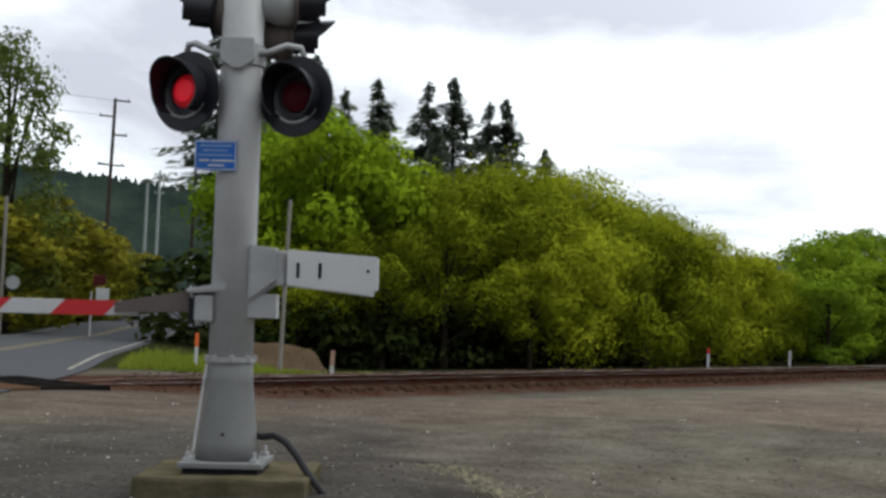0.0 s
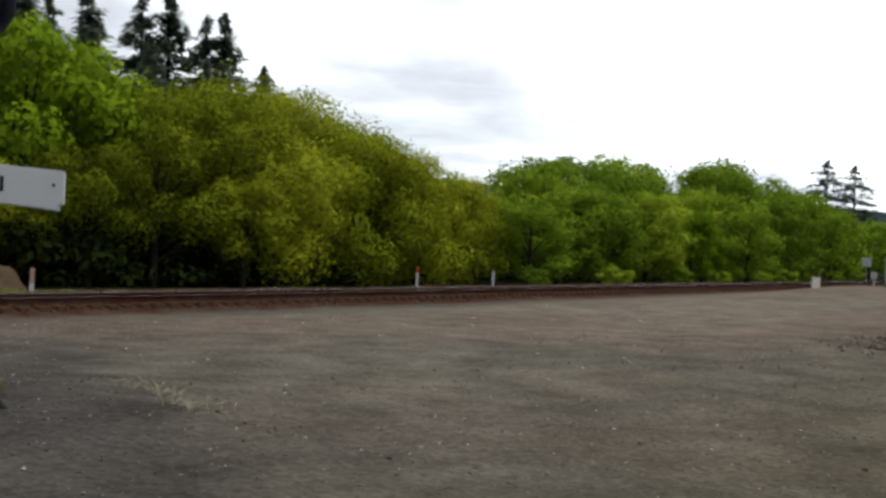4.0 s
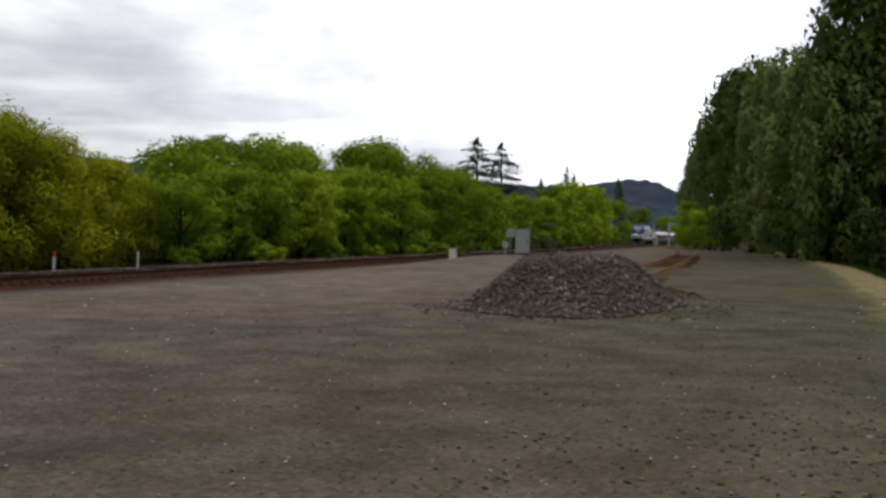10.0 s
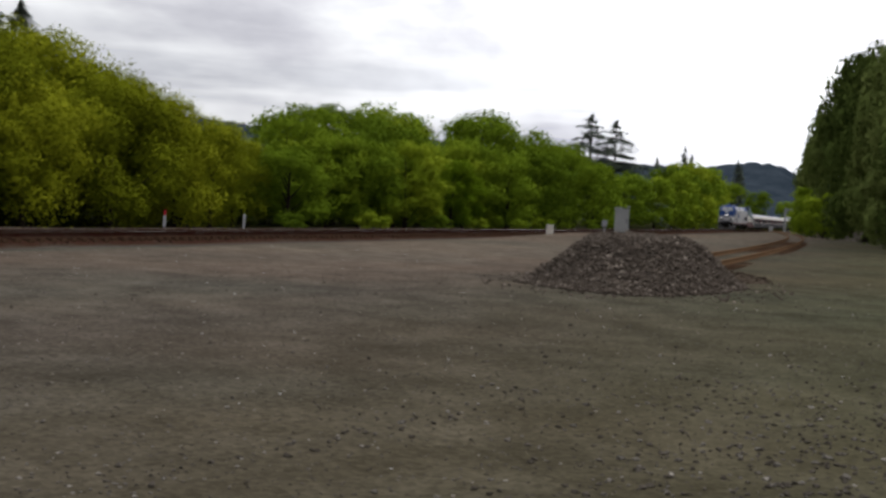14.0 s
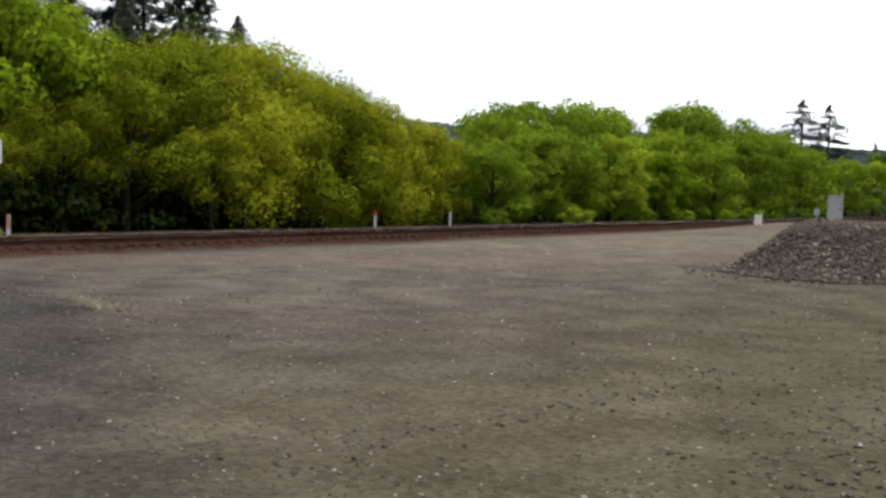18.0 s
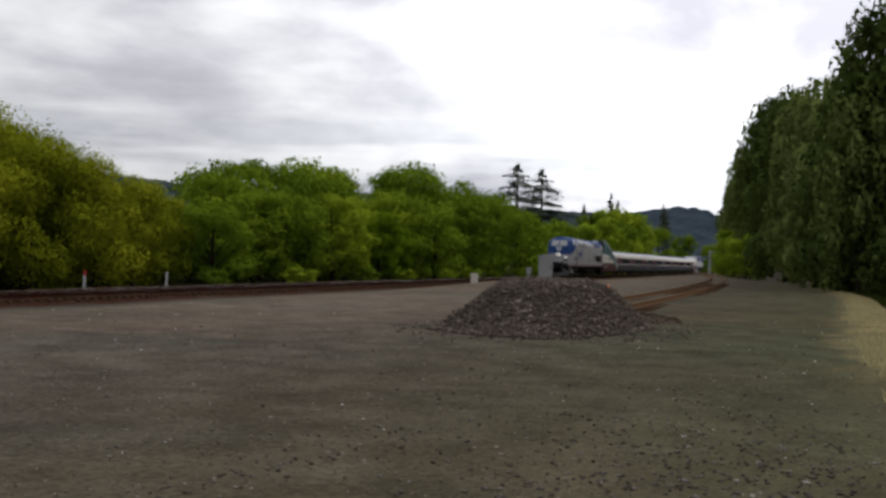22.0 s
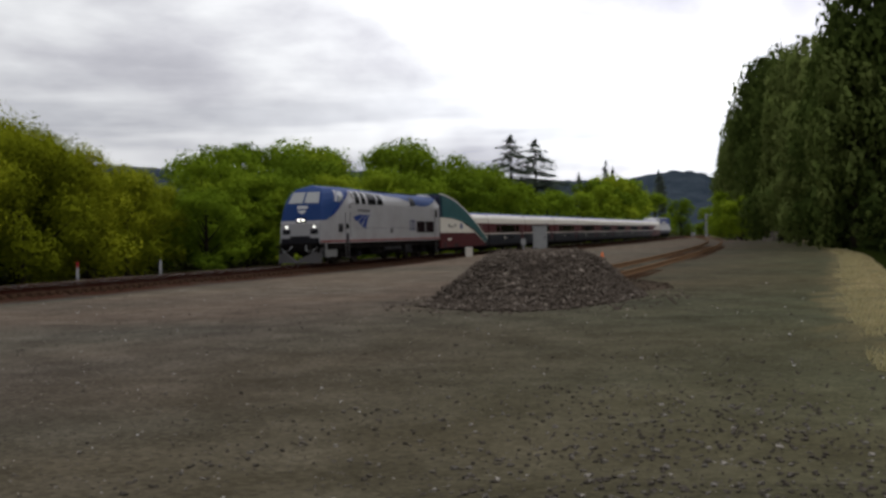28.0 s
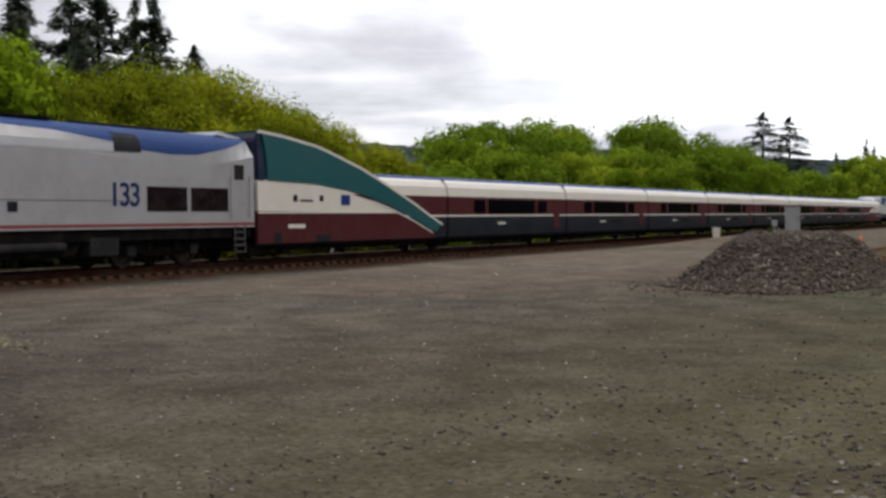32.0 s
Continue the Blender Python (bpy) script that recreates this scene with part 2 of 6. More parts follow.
def lettering(text, size, m, mat, parent, name="lettering"):
    """Raised letters in the built-in font, as a mesh."""
    cu = bpy.data.curves.new(name, "FONT")
    cu.body, cu.size, cu.extrude, cu.align_x, cu.align_y = text, size, 0.004, "CENTER", "CENTER"
    cu.offset = 0.014
    cu.space_character = 0.84
    ob = bpy.data.objects.new(name, cu)
    me = bpy.data.meshes.new_from_object(ob)
    bpy.data.objects.remove(ob)
    me.materials.append(mat)
    out = new(name, me)
    out.parent = parent
    out.matrix_basis = m
    return out


# ---------------------------------------------------------------- materials

SILVER = paint("silver_paint", (0.36, 0.355, 0.365), 0.42, 0.2, 0.4, 0.8, dirt_colour=(0.17, 0.15, 0.125))
LOCO_BLUE = paint("blue_paint", (0.02, 0.052, 0.17), 0.5, 0.0, 0.1, 1.2)
DEEP_BLUE = paint("deep_blue_paint", (0.01, 0.035, 0.17), 0.5, 0.0, 0.1, 1.2)
NUMBER_BLUE = paint("dark_number_paint", (0.012, 0.024, 0.095), 0.45)
PALE_SILVER = paint("pale_silver_paint", (0.42, 0.415, 0.425), 0.42, 0.1, 0.25, 1.0)
GRILLE = paint("dark_grille", (0.012, 0.007, 0.009), 0.7)
NAVY = paint("navy_paint", (0.006, 0.012, 0.045), 0.4)
TRAIN_RED = paint("red_stripe_paint", (0.22, 0.05, 0.05), 0.45, 0.0, 0.2)
TEAL = paint("teal_paint", (0.01, 0.085, 0.095), 0.35, 0.0, 0.12, 1.0)
CREAM = paint("cream_paint", (0.66, 0.62, 0.55), 0.4, 0.0, 0.16, 1.2, dirt_colour=(0.35, 0.3, 0.24))
MAROON = paint("brown_red_paint", (0.07, 0.013, 0.016), 0.5, 0.0, 0.2, 1.0)
DARK_TEAL = paint("dark_lower_paint", (0.009, 0.013, 0.022), 0.5, 0.0, 0.25, 1.0)
UNDER = paint("underframe_black", (0.007, 0.0065, 0.0065), 0.75, 0.0, 0.16, 2.0)
TANK_GREY = paint("tank_grey", (0.022, 0.022, 0.024), 0.6, 0.0, 0.3, 2.0)
WHEEL_STEEL = paint("wheel_steel", (0.04, 0.034, 0.03), 0.5, 0.7, 0.4, 4.0)
WHITE = paint("white_paint", (0.53, 0.53, 0.535), 0.4, 0.0, 0.12, 1.5)
m_glass, gn_, gl_, gb_ = material("dark_glass")
gb_.inputs["Base Color"].default_value = (0.003, 0.0025, 0.004, 1)
gb_.inputs["Roughness"].default_value = 0.2
gb_.inputs["Specular IOR Level"].default_value = 0.02
DARK_GLASS = m_glass
m_glass2, gn_, gl_, gb_ = material("windscreen_glass")
gb_.inputs["Base Color"].default_value = (0.3, 0.31, 0.31, 1)
gb_.inputs["Roughness"].default_value = 0.12
SCREEN_GLASS = m_glass2
HEADLIGHT = glow("lit_headlamp", (1.0, 0.97, 0.9), 6.0)
DITCH = glow("lit_ditch_lamp", (1.0, 0.97, 0.9), 3.0)
RED_LIT = glow("lit_red_lens", (0.5, 0.004, 0.014), 0.16)
RED_CORE = glow("lit_red_core", (0.9, 0.01, 0.03), 0.2)
RED_DARK = paint("unlit_red_lens", (0.055, 0.004, 0.008), 0.5, 0, 0.1)
CASTING = paint("dull_base_casting", (0.2, 0.2, 0.2), 0.6, 0.1, 0.4, 3.0, 50, 0.06, (0.1, 0.1, 0.08))
FADED = paint("faded_pink_paint", (0.42, 0.26, 0.2), 0.7, 0.0, 0.3)
ALUMINIUM = paint("weathered_aluminium", (0.55, 0.545, 0.555), 0.55, 0.1, 0.3, 2.2, 60, 0.04, (0.2, 0.19, 0.18))
GALV = paint("grey_casting", (0.36, 0.36, 0.365), 0.6, 0.1, 0.25, 3.0)
PLOUGH = paint("dull_grey_steel", (0.1, 0.098, 0.1), 0.6, 0.0, 0.4, 3.0)
FLECK = paint("pale_litter", (0.52, 0.51, 0.49), 0.8, 0.0, 0.2)
VISOR_BLACK = paint("glossy_black_paint", (0.012, 0.012, 0.018), 0.34, 0.0, 0.1)
BLACK = paint("black_paint", (0.014, 0.014, 0.018), 0.5, 0.0, 0.1)
HOUSING = paint("grey_brown_housing", (0.13, 0.105, 0.1), 0.6, 0.0, 0.3)
SIGN_BLUE = paint("sign_blue", (0.015, 0.11, 0.42), 0.4, 0.0, 0.08)
SIGN_PALE = paint("faded_sign_writing", (0.2, 0.3, 0.5), 0.5)
SIGN_RED = paint("reflective_red", (0.5, 0.025, 0.03), 0.4, 0.0, 0.1)
CONCRETE = paint("old_concrete", (0.1, 0.082, 0.055), 0.9, 0.0, 0.85, 5.0, 50, 0.4, (0.04, 0.042, 0.018))
RUST = paint("rusty_steel", (0.04, 0.014, 0.009), 0.75, 0.3, 0.4, 2.0, 40, 0.2)
RAIL_TOP = paint("polished_rail", (0.42, 0.4, 0.38), 0.35, 0.7, 0.2, 2.0)
OLD_RAIL = paint("rust_brown_rail", (0.19, 0.115, 0.065), 0.8, 0.0, 0.3, 2.0)
TIE = paint("weathered_timber", (0.08, 0.048, 0.03), 0.9, 0.0, 0.5, 3.0, 30, 0.4, (0.045, 0.027, 0.018))
BARK = paint("bark", (0.028, 0.022, 0.016), 0.9, 0.0, 0.5, 3.0, 14, 0.6, (0.016, 0.014, 0.011))
PALE_BARK = paint("bare_grey_wood", (0.23, 0.21, 0.19), 0.85, 0.0, 0.4, 2.0, 14, 0.4)
POLE_WOOD = paint("dark_pole_wood", (0.05, 0.038, 0.03), 0.9, 0.0, 0.4, 2.0)
ORANGE = paint("faded_orange", (0.75, 0.17, 0.05), 0.6, 0.0, 0.1)
CABINET = paint("cabinet_grey", (0.36, 0.37, 0.37), 0.5, 0.3, 0.15)
RUBBER = paint("black_hose", (0.03, 0.03, 0.033), 0.55, 0.0, 0.2)
ASPHALT = paint("grey_asphalt", (0.075, 0.076, 0.082), 0.85, 0.0, 0.5, 0.4, 30, 0.2, (0.075, 0.075, 0.075))
ROAD_YELLOW = paint("worn_yellow_line", (0.27, 0.22, 0.11), 0.8, 0.0, 0.5, 2.0)
ROAD_WHITE = paint("worn_white_line", (0.27, 0.26, 0.22), 0.8, 0.0, 0.5, 2.0)

LEAF_YELLOW = leafy("willow_leaves", [(0.1, 0.122, 0.008), (0.235, 0.265, 0.015), (0.4, 0.41, 0.025)], 0.25)
LEAF_GREEN = leafy("maple_leaves", [(0.06, 0.105, 0.01), (0.2, 0.285, 0.02), (0.44, 0.5, 0.035)], 0.28)
LEAF_BRIGHT = leafy("fresh_leaves", [(0.075, 0.13, 0.006), (0.165, 0.25, 0.012), (0.28, 0.36, 0.02)], 0.3)
LEAF_DARK = leafy("cottonwood_leaves", [(0.034, 0.052, 0.013), (0.1, 0.135, 0.032), (0.23, 0.27, 0.085)], 0.25)
# undergrowth leaves, with the wood's deep shade put into their green
LEAF_SHADED = leafy("shaded_undergrowth_leaves", [(0.01, 0.017, 0.004), (0.026, 0.038, 0.009), (0.06, 0.075, 0.02)], 0.12)
NEEDLE = leafy("fir_needles", [(0.11, 0.135, 0.1), (0.17, 0.2, 0.15), (0.25, 0.28, 0.21)], 0.4)
NEEDLE_GREY = leafy("pale_fir_needles", [(0.06, 0.08, 0.06), (0.1, 0.125, 0.09), (0.15, 0.175, 0.125)], 0.2)
LEAF_OLIVE = leafy("olive_leaves", [(0.055, 0.056, 0.008), (0.155, 0.145, 0.016), (0.3, 0.27, 0.03)], 0.3)
GRASS = leafy("grass_blades", [(0.07, 0.12, 0.012), (0.15, 0.2, 0.02), (0.28, 0.28, 0.05)], 0.4)
WEED = leafy("dark_weeds", [(0.016, 0.026, 0.006), (0.038, 0.052, 0.011), (0.08, 0.09, 0.022)], 0.3)
STRAW = leafy("dry_grass", [(0.3, 0.26, 0.13), (0.45, 0.4, 0.22), (0.58, 0.52, 0.32)], 0.3)


def rock_material(name, a, b, c):
    m, nodes, links, bsdf = material(name)
    geo = nodes.new("ShaderNodeNewGeometry")
    fine = noise_node(nodes, links, 25, 4)
    r = ramp(nodes, links, geo.outputs["Random Per Island"], [(0.0, a), (0.6, b), (0.93, c), (1.0, tuple(2.0 * k for k in c))])
    shade = ramp(nodes, links, fine.outputs[0], [(0.3, (0.75, 0.75, 0.75)), (0.7, (1.1, 1.1, 1.1))])
    links.new(mixed(nodes, links, r.outputs[0], shade.outputs[0], 1.0, "MULTIPLY"), bsdf.inputs["Base Color"])
    bsdf.inputs["Roughness"].default_value = 0.9
    bsdf.inputs["Specular IOR Level"].default_value = 0.0
    return m


PILE_ROCK = rock_material("crushed_rock", (0.075, 0.06, 0.049), (0.12, 0.098, 0.08), (0.16, 0.135, 0.113))
LOT_STONE = rock_material("loose_stones", (0.066, 0.057, 0.047), (0.11, 0.096, 0.08), (0.18, 0.165, 0.145))
BALLAST = rock_material("ballast_stone", (0.024, 0.014, 0.01), (0.045, 0.027, 0.02), (0.078, 0.054, 0.041))


def v_soft(nodes, links, sp, source):
    """The place across the lot, with a wandering edge."""
    wob = math_node(nodes, links, "MULTIPLY_ADD", source.outputs[0], 5.0)
    links.new(sp.outputs[1], wob.node.inputs[2])
    return math_node(nodes, links, "SUBTRACT", wob, 2.5)


def ground_material():
    """Gravel lot, rusty ballast by the rails, grass past them and down the bank, told apart by place."""
    m, nodes, links, bsdf = material("gravel_and_grass")
    tc = nodes.new("ShaderNodeTexCoord")
    sp = nodes.new("ShaderNodeSeparateXYZ")
    links.new(tc.outputs["Object"], sp.inputs[0])
    big, mid, fine = (noise_node(nodes, links, s, 6, 0.6) for s in (0.16, 1.1, 14.0))
    pebble = nodes.new("ShaderNodeTexVoronoi")
    pebble.inputs["Scale"].default_value = 22.0
    links.new(tc.outputs["Object"], pebble.inputs["Vector"])
    gravel = ramp(nodes, links, mid.outputs[0], [(0.3, (0.064, 0.056, 0.048)), (0.5, (0.086, 0.076, 0.066)), (0.72, (0.112, 0.1, 0.088))])
    warm = ramp(nodes, links, big.outputs[0], [(0.36, (0.87, 0.86, 0.84)), (0.5, (1.0, 0.98, 0.95)), (0.64, (1.12, 1.08, 1.02))])
    c = mixed(nodes, links, gravel.outputs[0], warm.outputs[0], 1.0, "MULTIPLY")
    speck = ramp(nodes, links, fine.outputs[0], [(0.25, (0.72, 0.72, 0.72)), (0.5, (1, 1, 1)), (0.78, (1.22, 1.22, 1.22))])
    c = mixed(nodes, links, c, speck.outputs[0], 1.0, "MULTIPLY")
    stones = ramp(nodes, links, pebble.outputs["Color"], [(0.0, (0.72, 0.72, 0.72)), (1.0, (1.25, 1.25, 1.25))])
    c = mixed(nodes, links, c, stones.outputs[0], 1.0, "MULTIPLY")
    drift = noise_node(nodes, links, 0.07, 3, 0.5)
    tint = ramp(nodes, links, drift.outputs[0], [(0.38, (1.05, 0.98, 0.93)), (0.62, (0.94, 1.0, 0.97))])
    c = mixed(nodes, links, c, tint.outputs[0], 1.0, "MULTIPLY")
    # faint wheel tracks that sweep round the lot
    ring = nodes.new("ShaderNodeVectorMath")
    ring.operation = "DISTANCE"
    ring.inputs[1].default_value = (2.0, 26.0, 0.0)
    links.new(tc.outputs["Object"], ring.inputs[0])
    sway = math_node(nodes, links, "MULTIPLY_ADD", big.outputs[0], 6.0)
    links.new(ring.outputs["Value"], sway.node.inputs[2])
    lane = math_node(nodes, links, "SINE", math_node(nodes, links, "MULTIPLY", sway, 3.4))
    worn = ramp(nodes, links, math_node(nodes, links, "MULTIPLY_ADD", lane, 0.5), [(0.0, (0.84, 0.83, 0.83)), (0.45, (1.0, 1.0, 1.0)), (1.0, (1.1, 1.09, 1.08))])
    worn.inputs[0].links[0].from_node.inputs[2].default_value = 0.5
    c = mixed(nodes, links, c, worn.outputs[0], ramp(nodes, links, drift.outputs[0], [(0.4, (0.2, 0.2, 0.2)), (0.65, (1, 1, 1))]).outputs[0], "MULTIPLY")
    # paler packed gravel towards the track
    pale = ramp(nodes, links, math_node(nodes, links, "MULTIPLY", v_soft(nodes, links, sp, mid), 0.04), [(0.2, (1, 1, 1)), (0.5, (1.62, 1.55, 1.52)), (0.86, (1.5, 1.42, 1.36)), (0.94, (1, 1, 1))])
    c = mixed(nodes, links, c, pale.outputs[0], math_node(nodes, links, "MULTIPLY", math_node(nodes, links, "SUBTRACT", sp.outputs[0], 7.0), 0.045, True), "MULTIPLY")
    # darker grindings by the road
    slant = math_node(nodes, links, "SUBTRACT", sp.outputs[0], math_node(nodes, links, "MULTIPLY", sp.outputs[1], 0.75))
    slant = math_node(nodes, links, "ADD", slant, math_node(nodes, links, "MULTIPLY", math_node(nodes, links, "SUBTRACT", mid.outputs[0], 0.5), 2.0))
    apron = math_node(nodes, links, "MULTIPLY", math_node(nodes, links, "SUBTRACT", 1.5, slant), 1.1, True)
    apron = math_node(nodes, links, "MULTIPLY", apron, math_node(nodes, links, "MULTIPLY", math_node(nodes, links, "SUBTRACT", 19.0, sp.outputs[1]), 0.25, True))
    c = mixed(nodes, links, c, (0.68, 0.7, 0.76), apron, "MULTIPLY")
    wob = math_node(nodes, links, "MULTIPLY", math_node(nodes, links, "SUBTRACT", mid.outputs[0], 0.5), 2.4)
    v = math_node(nodes, links, "ADD", sp.outputs[1], wob)
    rail = math_node(nodes, links, "SUBTRACT", 2.7, math_node(nodes, links, "ABSOLUTE", math_node(nodes, links, "SUBTRACT", v, 26.4)), True)
    rusty = mixed(nodes, links, (0.05, 0.025, 0.017), speck.outputs[0], 1.0, "MULTIPLY")
    c = mixed(nodes, links, c, rusty, rail)
    grass = mixed(nodes, links, (0.026, 0.028, 0.011), speck.outputs[0], 1.0, "MULTIPLY")
    far = math_node(nodes, links, "MULTIPLY", math_node(nodes, links, "SUBTRACT", v, 29.8), 0.8, True)
    c = mixed(nodes, links, c, grass, far)
    edge = math_node(nodes, links, "SUBTRACT", math_node(nodes, links, "MULTIPLY", sp.outputs[0], 0.03), 4.2)
    inner = math_node(nodes, links, "MINIMUM", math_node(nodes, links, "MAXIMUM", math_node(nodes, links, "SUBTRACT", sp.outputs[0], 25.0), 0.0), 35.0)
    inner = math_node(nodes, links, "SUBTRACT", math_node(nodes, links, "MULTIPLY", inner, -0.0286), 1.2)
    edge = math_node(nodes, links, "MAXIMUM", edge, inner)
    moss = math_node(nodes, links, "MULTIPLY", math_node(nodes, links, "SUBTRACT", 8.0, v), 0.12, True)
    c = mixed(nodes, links, c, (0.9, 1.0, 0.76), moss, "MULTIPLY")
    past = math_node(nodes, links, "SUBTRACT", 1.6, math_node(nodes, links, "ABSOLUTE", math_node(nodes, links, "SUBTRACT", v, math_node(nodes, links, "ADD", edge, -0.9))), True)
    straw = mixed(nodes, links, (0.27, 0.215, 0.11), speck.outputs[0], 1.0, "MULTIPLY")
    tufty = ramp(nodes, links, noise_node(nodes, links, 0.9, 6, 0.7).outputs[0], [(0.4, (0.1, 0.1, 0.1)), (0.56, (1, 1, 1))])
    along = math_node(nodes, links, "MULTIPLY", math_node(nodes, links, "SUBTRACT", sp.outputs[0], 12.0), 0.12, True)
    c = mixed(nodes, links, c, straw, math_node(nodes, links, "MULTIPLY", math_node(nodes, links, "MULTIPLY", past, tufty.outputs[0]), along))
    near = math_node(nodes, links, "MULTIPLY", math_node(nodes, links, "SUBTRACT", math_node(nodes, links, "SUBTRACT", edge, 1.5), v), 0.8, True)
    c = mixed(nodes, links, c, grass, near)
    links.new(c, bsdf.inputs["Base Color"])
    bsdf.inputs["Roughness"].default_value = 0.95
    bsdf.inputs["Specular IOR Level"].default_value = 0.0
    h = math_node(nodes, links, "ADD", fine.outputs[0], pebble.outputs["Distance"])
    bump(nodes, links, bsdf, h, 0.35, 0.03)
    return m


SOIL = rock_material("brown_soil", (0.06, 0.045, 0.032), (0.085, 0.066, 0.05), (0.11, 0.09, 0.068))
DIRT = rock_material("bare_dirt", (0.06, 0.041, 0.026), (0.085, 0.06, 0.038), (0.11, 0.082, 0.054))
GROUND = ground_material()

# ---------------------------------------------------------------- ground

TRACK_V = 26.1
RAIL_Z = 0.04


def smooth(a, b, x):
    t = min(1.0, max(0.0, (x - a) / (b - a)))
    return t * t * (3 - 2 * t)


def bank_edge(u):
    """Where the lot ends and the bank goes down to the wood."""
    return max(-1.2 - 0.0286 * min(35.0, max(0.0, u - 25)), 0.03 * u - 4.2) if u < 150 else 0.3 + 0.17 * (u - 150)


def road_line(s):
    """The road's middle at v = s."""
    if s < 30:
        return 10.96 + 0.75 * (s - 30)
    return 2.0 + 0.582 * (s - 3.6) - 6.4 * math.exp((30 - s) / 60) + 0.006 * max(0.0, s - 50) ** 2


def road_height(s):
    return 0.1 * smooth(2, 12, s) - 0.04 * smooth(14, 22, s) + 0.24 * smooth(28, 36, s) + 0.1 * smooth(36, 56, s) + 0.6 * smooth(56, 72, s) + 2.6 * smooth(70, 104, s) + 2.0 * smooth(104, 150, s)


def ground_z(u, v):
    z = 0.05 * noise.noise(Vector((u * 0.11, v * 0.11, 0.3))) + 0.025 * noise.noise(Vector((u * 0.5, v * 0.5, 5.0)))
    z += 0.33 * math.exp(-(((u - 71) / 14) ** 2 + ((v - 16.5) / 4.5) ** 2))
    z += 0.25 * math.exp(-(((u - 6.6) / 3.5) ** 2 + ((v - 10.9) / 3.0) ** 2))
    z -= 0.36 * smooth(17.5, 23.4, v)
    z += 0.19 * (1 - smooth(1.1, 1.65, abs(v - TRACK_V)))
    z += 0.36 * math.exp(-(((v - 28.9) / 1.0) ** 2))
    z -= 0.15 * smooth(29.5, 36.0, v)
    z -= 2.2 * smooth(0.4, 8.0, bank_edge(u) - v)
    d = abs(u - road_line(v)) * 0.88
    k = 1 - smooth(4.2, 11.0, d)
    return z + k * (road_height(v) - 0.03 - z) if v > -30 else z


def grid_lines(marks):
    """Numbers from mark to mark with the step given between them."""
    out = []
    for (a, step), (b, _) in zip(marks, marks[1:]):
        n = max(1, round((b - a) / step))
        out += [a + (b - a) * k / n for k in range(n)]
    return out + [marks[-1][0]]


us = grid_lines([(-4000, 900), (-400, 80), (-60, 10), (-10, 0.6), (45, 1.5), (130, 4), (320, 60), (600, 400), (4000, 1)])
vs_ = grid_lines([(-4000, 900), (-400, 80), (-60, 8), (-14, 0.6), (42, 2.5), (150, 20), (400, 400), (4000, 1)])
verts = [(u, v, ground_z(u, v) if -80 < u < 340 and -80 < v < 260 else ground_z(max(-80, min(340, u)), max(-80, min(260, v)))) for v in vs_ for u in us]
w_ = len(us)
faces = [(j * w_ + i, j * w_ + i + 1, (j + 1) * w_ + i + 1, (j + 1) * w_ + i) for j in range(len(vs_) - 1) for i in range(w_ - 1)]
ground = mesh_object("ground", verts, faces, [GROUND], smooth=True)
tagged(ground, "wide grey-brown gravel lot with grass past its edges", "ground", kind="structure")

# road: one strip over the crossing, with its painted lines
ROAD_ROWS = grid_lines([(-30, 3), (0, 1.5), (140, 6), (200, 1)])


def strip(name, a, b, lift, mat, label, category, since=-30):
    vv, ff = [], []
    rows = [s for s in ROAD_ROWS if s >= since]
    for s in rows:
        k = 0.88
        for o in (a, b):
            vv.append((road_line(s) + o / k, s, road_height(s) + lift))
    for n in range(len(rows) - 1):
        ff.append((2 * n, 2 * n + 1, 2 * n + 3, 2 * n + 2))
    return tagged(mesh_object(name, vv, ff, [mat]), label, category, kind="structure")


strip("road", -3.9, 3.9, 0.0, ASPHALT, "worn grey asphalt road over a level crossing", "road")
for o in (-0.16, 0.16):
    strip("centre_line", o - 0.05, o + 0.05, 0.006, ROAD_YELLOW, "worn yellow centre line on the road", "road marking", 29)
for o in (-3.45, 3.45):
    strip("edge_line", o - 0.06, o + 0.06, 0.006, ROAD_WHITE, "worn white edge line on the road", "road marking", 29)

# ---------------------------------------------------------------- railway


def rail_outline(c):
    """A rail's section: foot, web and head, in v and z below the running surface."""
    half = [(-0.075, -0.17), (-0.075, -0.158), (-0.012, -0.14), (-0.012, -0.045), (-0.036, -0.035), (-0.036, -0.006), (-0.028, 0.0)]
    pts = half + [(-a, b) for a, b in reversed(half)]
    return [(c + a, b) for a, b in pts]


def rail_bar(line, offset, lift, mats, parent, name="rail"):
    """A rail swept along a line of (u, v) points."""
    vv, ff, mi = [], [], []
    sec = rail_outline(0.0)
    k = len(sec)
    for n, (u, v) in enumerate(line):
        a, b = line[max(n - 1, 0)], line[min(n + 1, len(line) - 1)]
        d = Vector((b[0] - a[0], b[1] - a[1])).normalized()
        for s, z in sec:
            o = offset + s
            vv.append((u - d.y * o, v + d.x * o, z + lift))
    for n in range(len(line) - 1):
        for i in range(k):
            ff.append((n * k + i, n * k + (i + 1) % k, (n + 1) * k + (i + 1) % k, (n + 1) * k + i))
            mi.append(1 if i == 6 else 0)
    ff += [tuple(range(k))[::-1], tuple((len(line) - 1) * k + i for i in range(k))]
    mi += [0, 0]
    ob = mesh_object(name, vv, ff, mats, parent)
    ob.data.polygons.foreach_set("material_index", mi)
    return ob


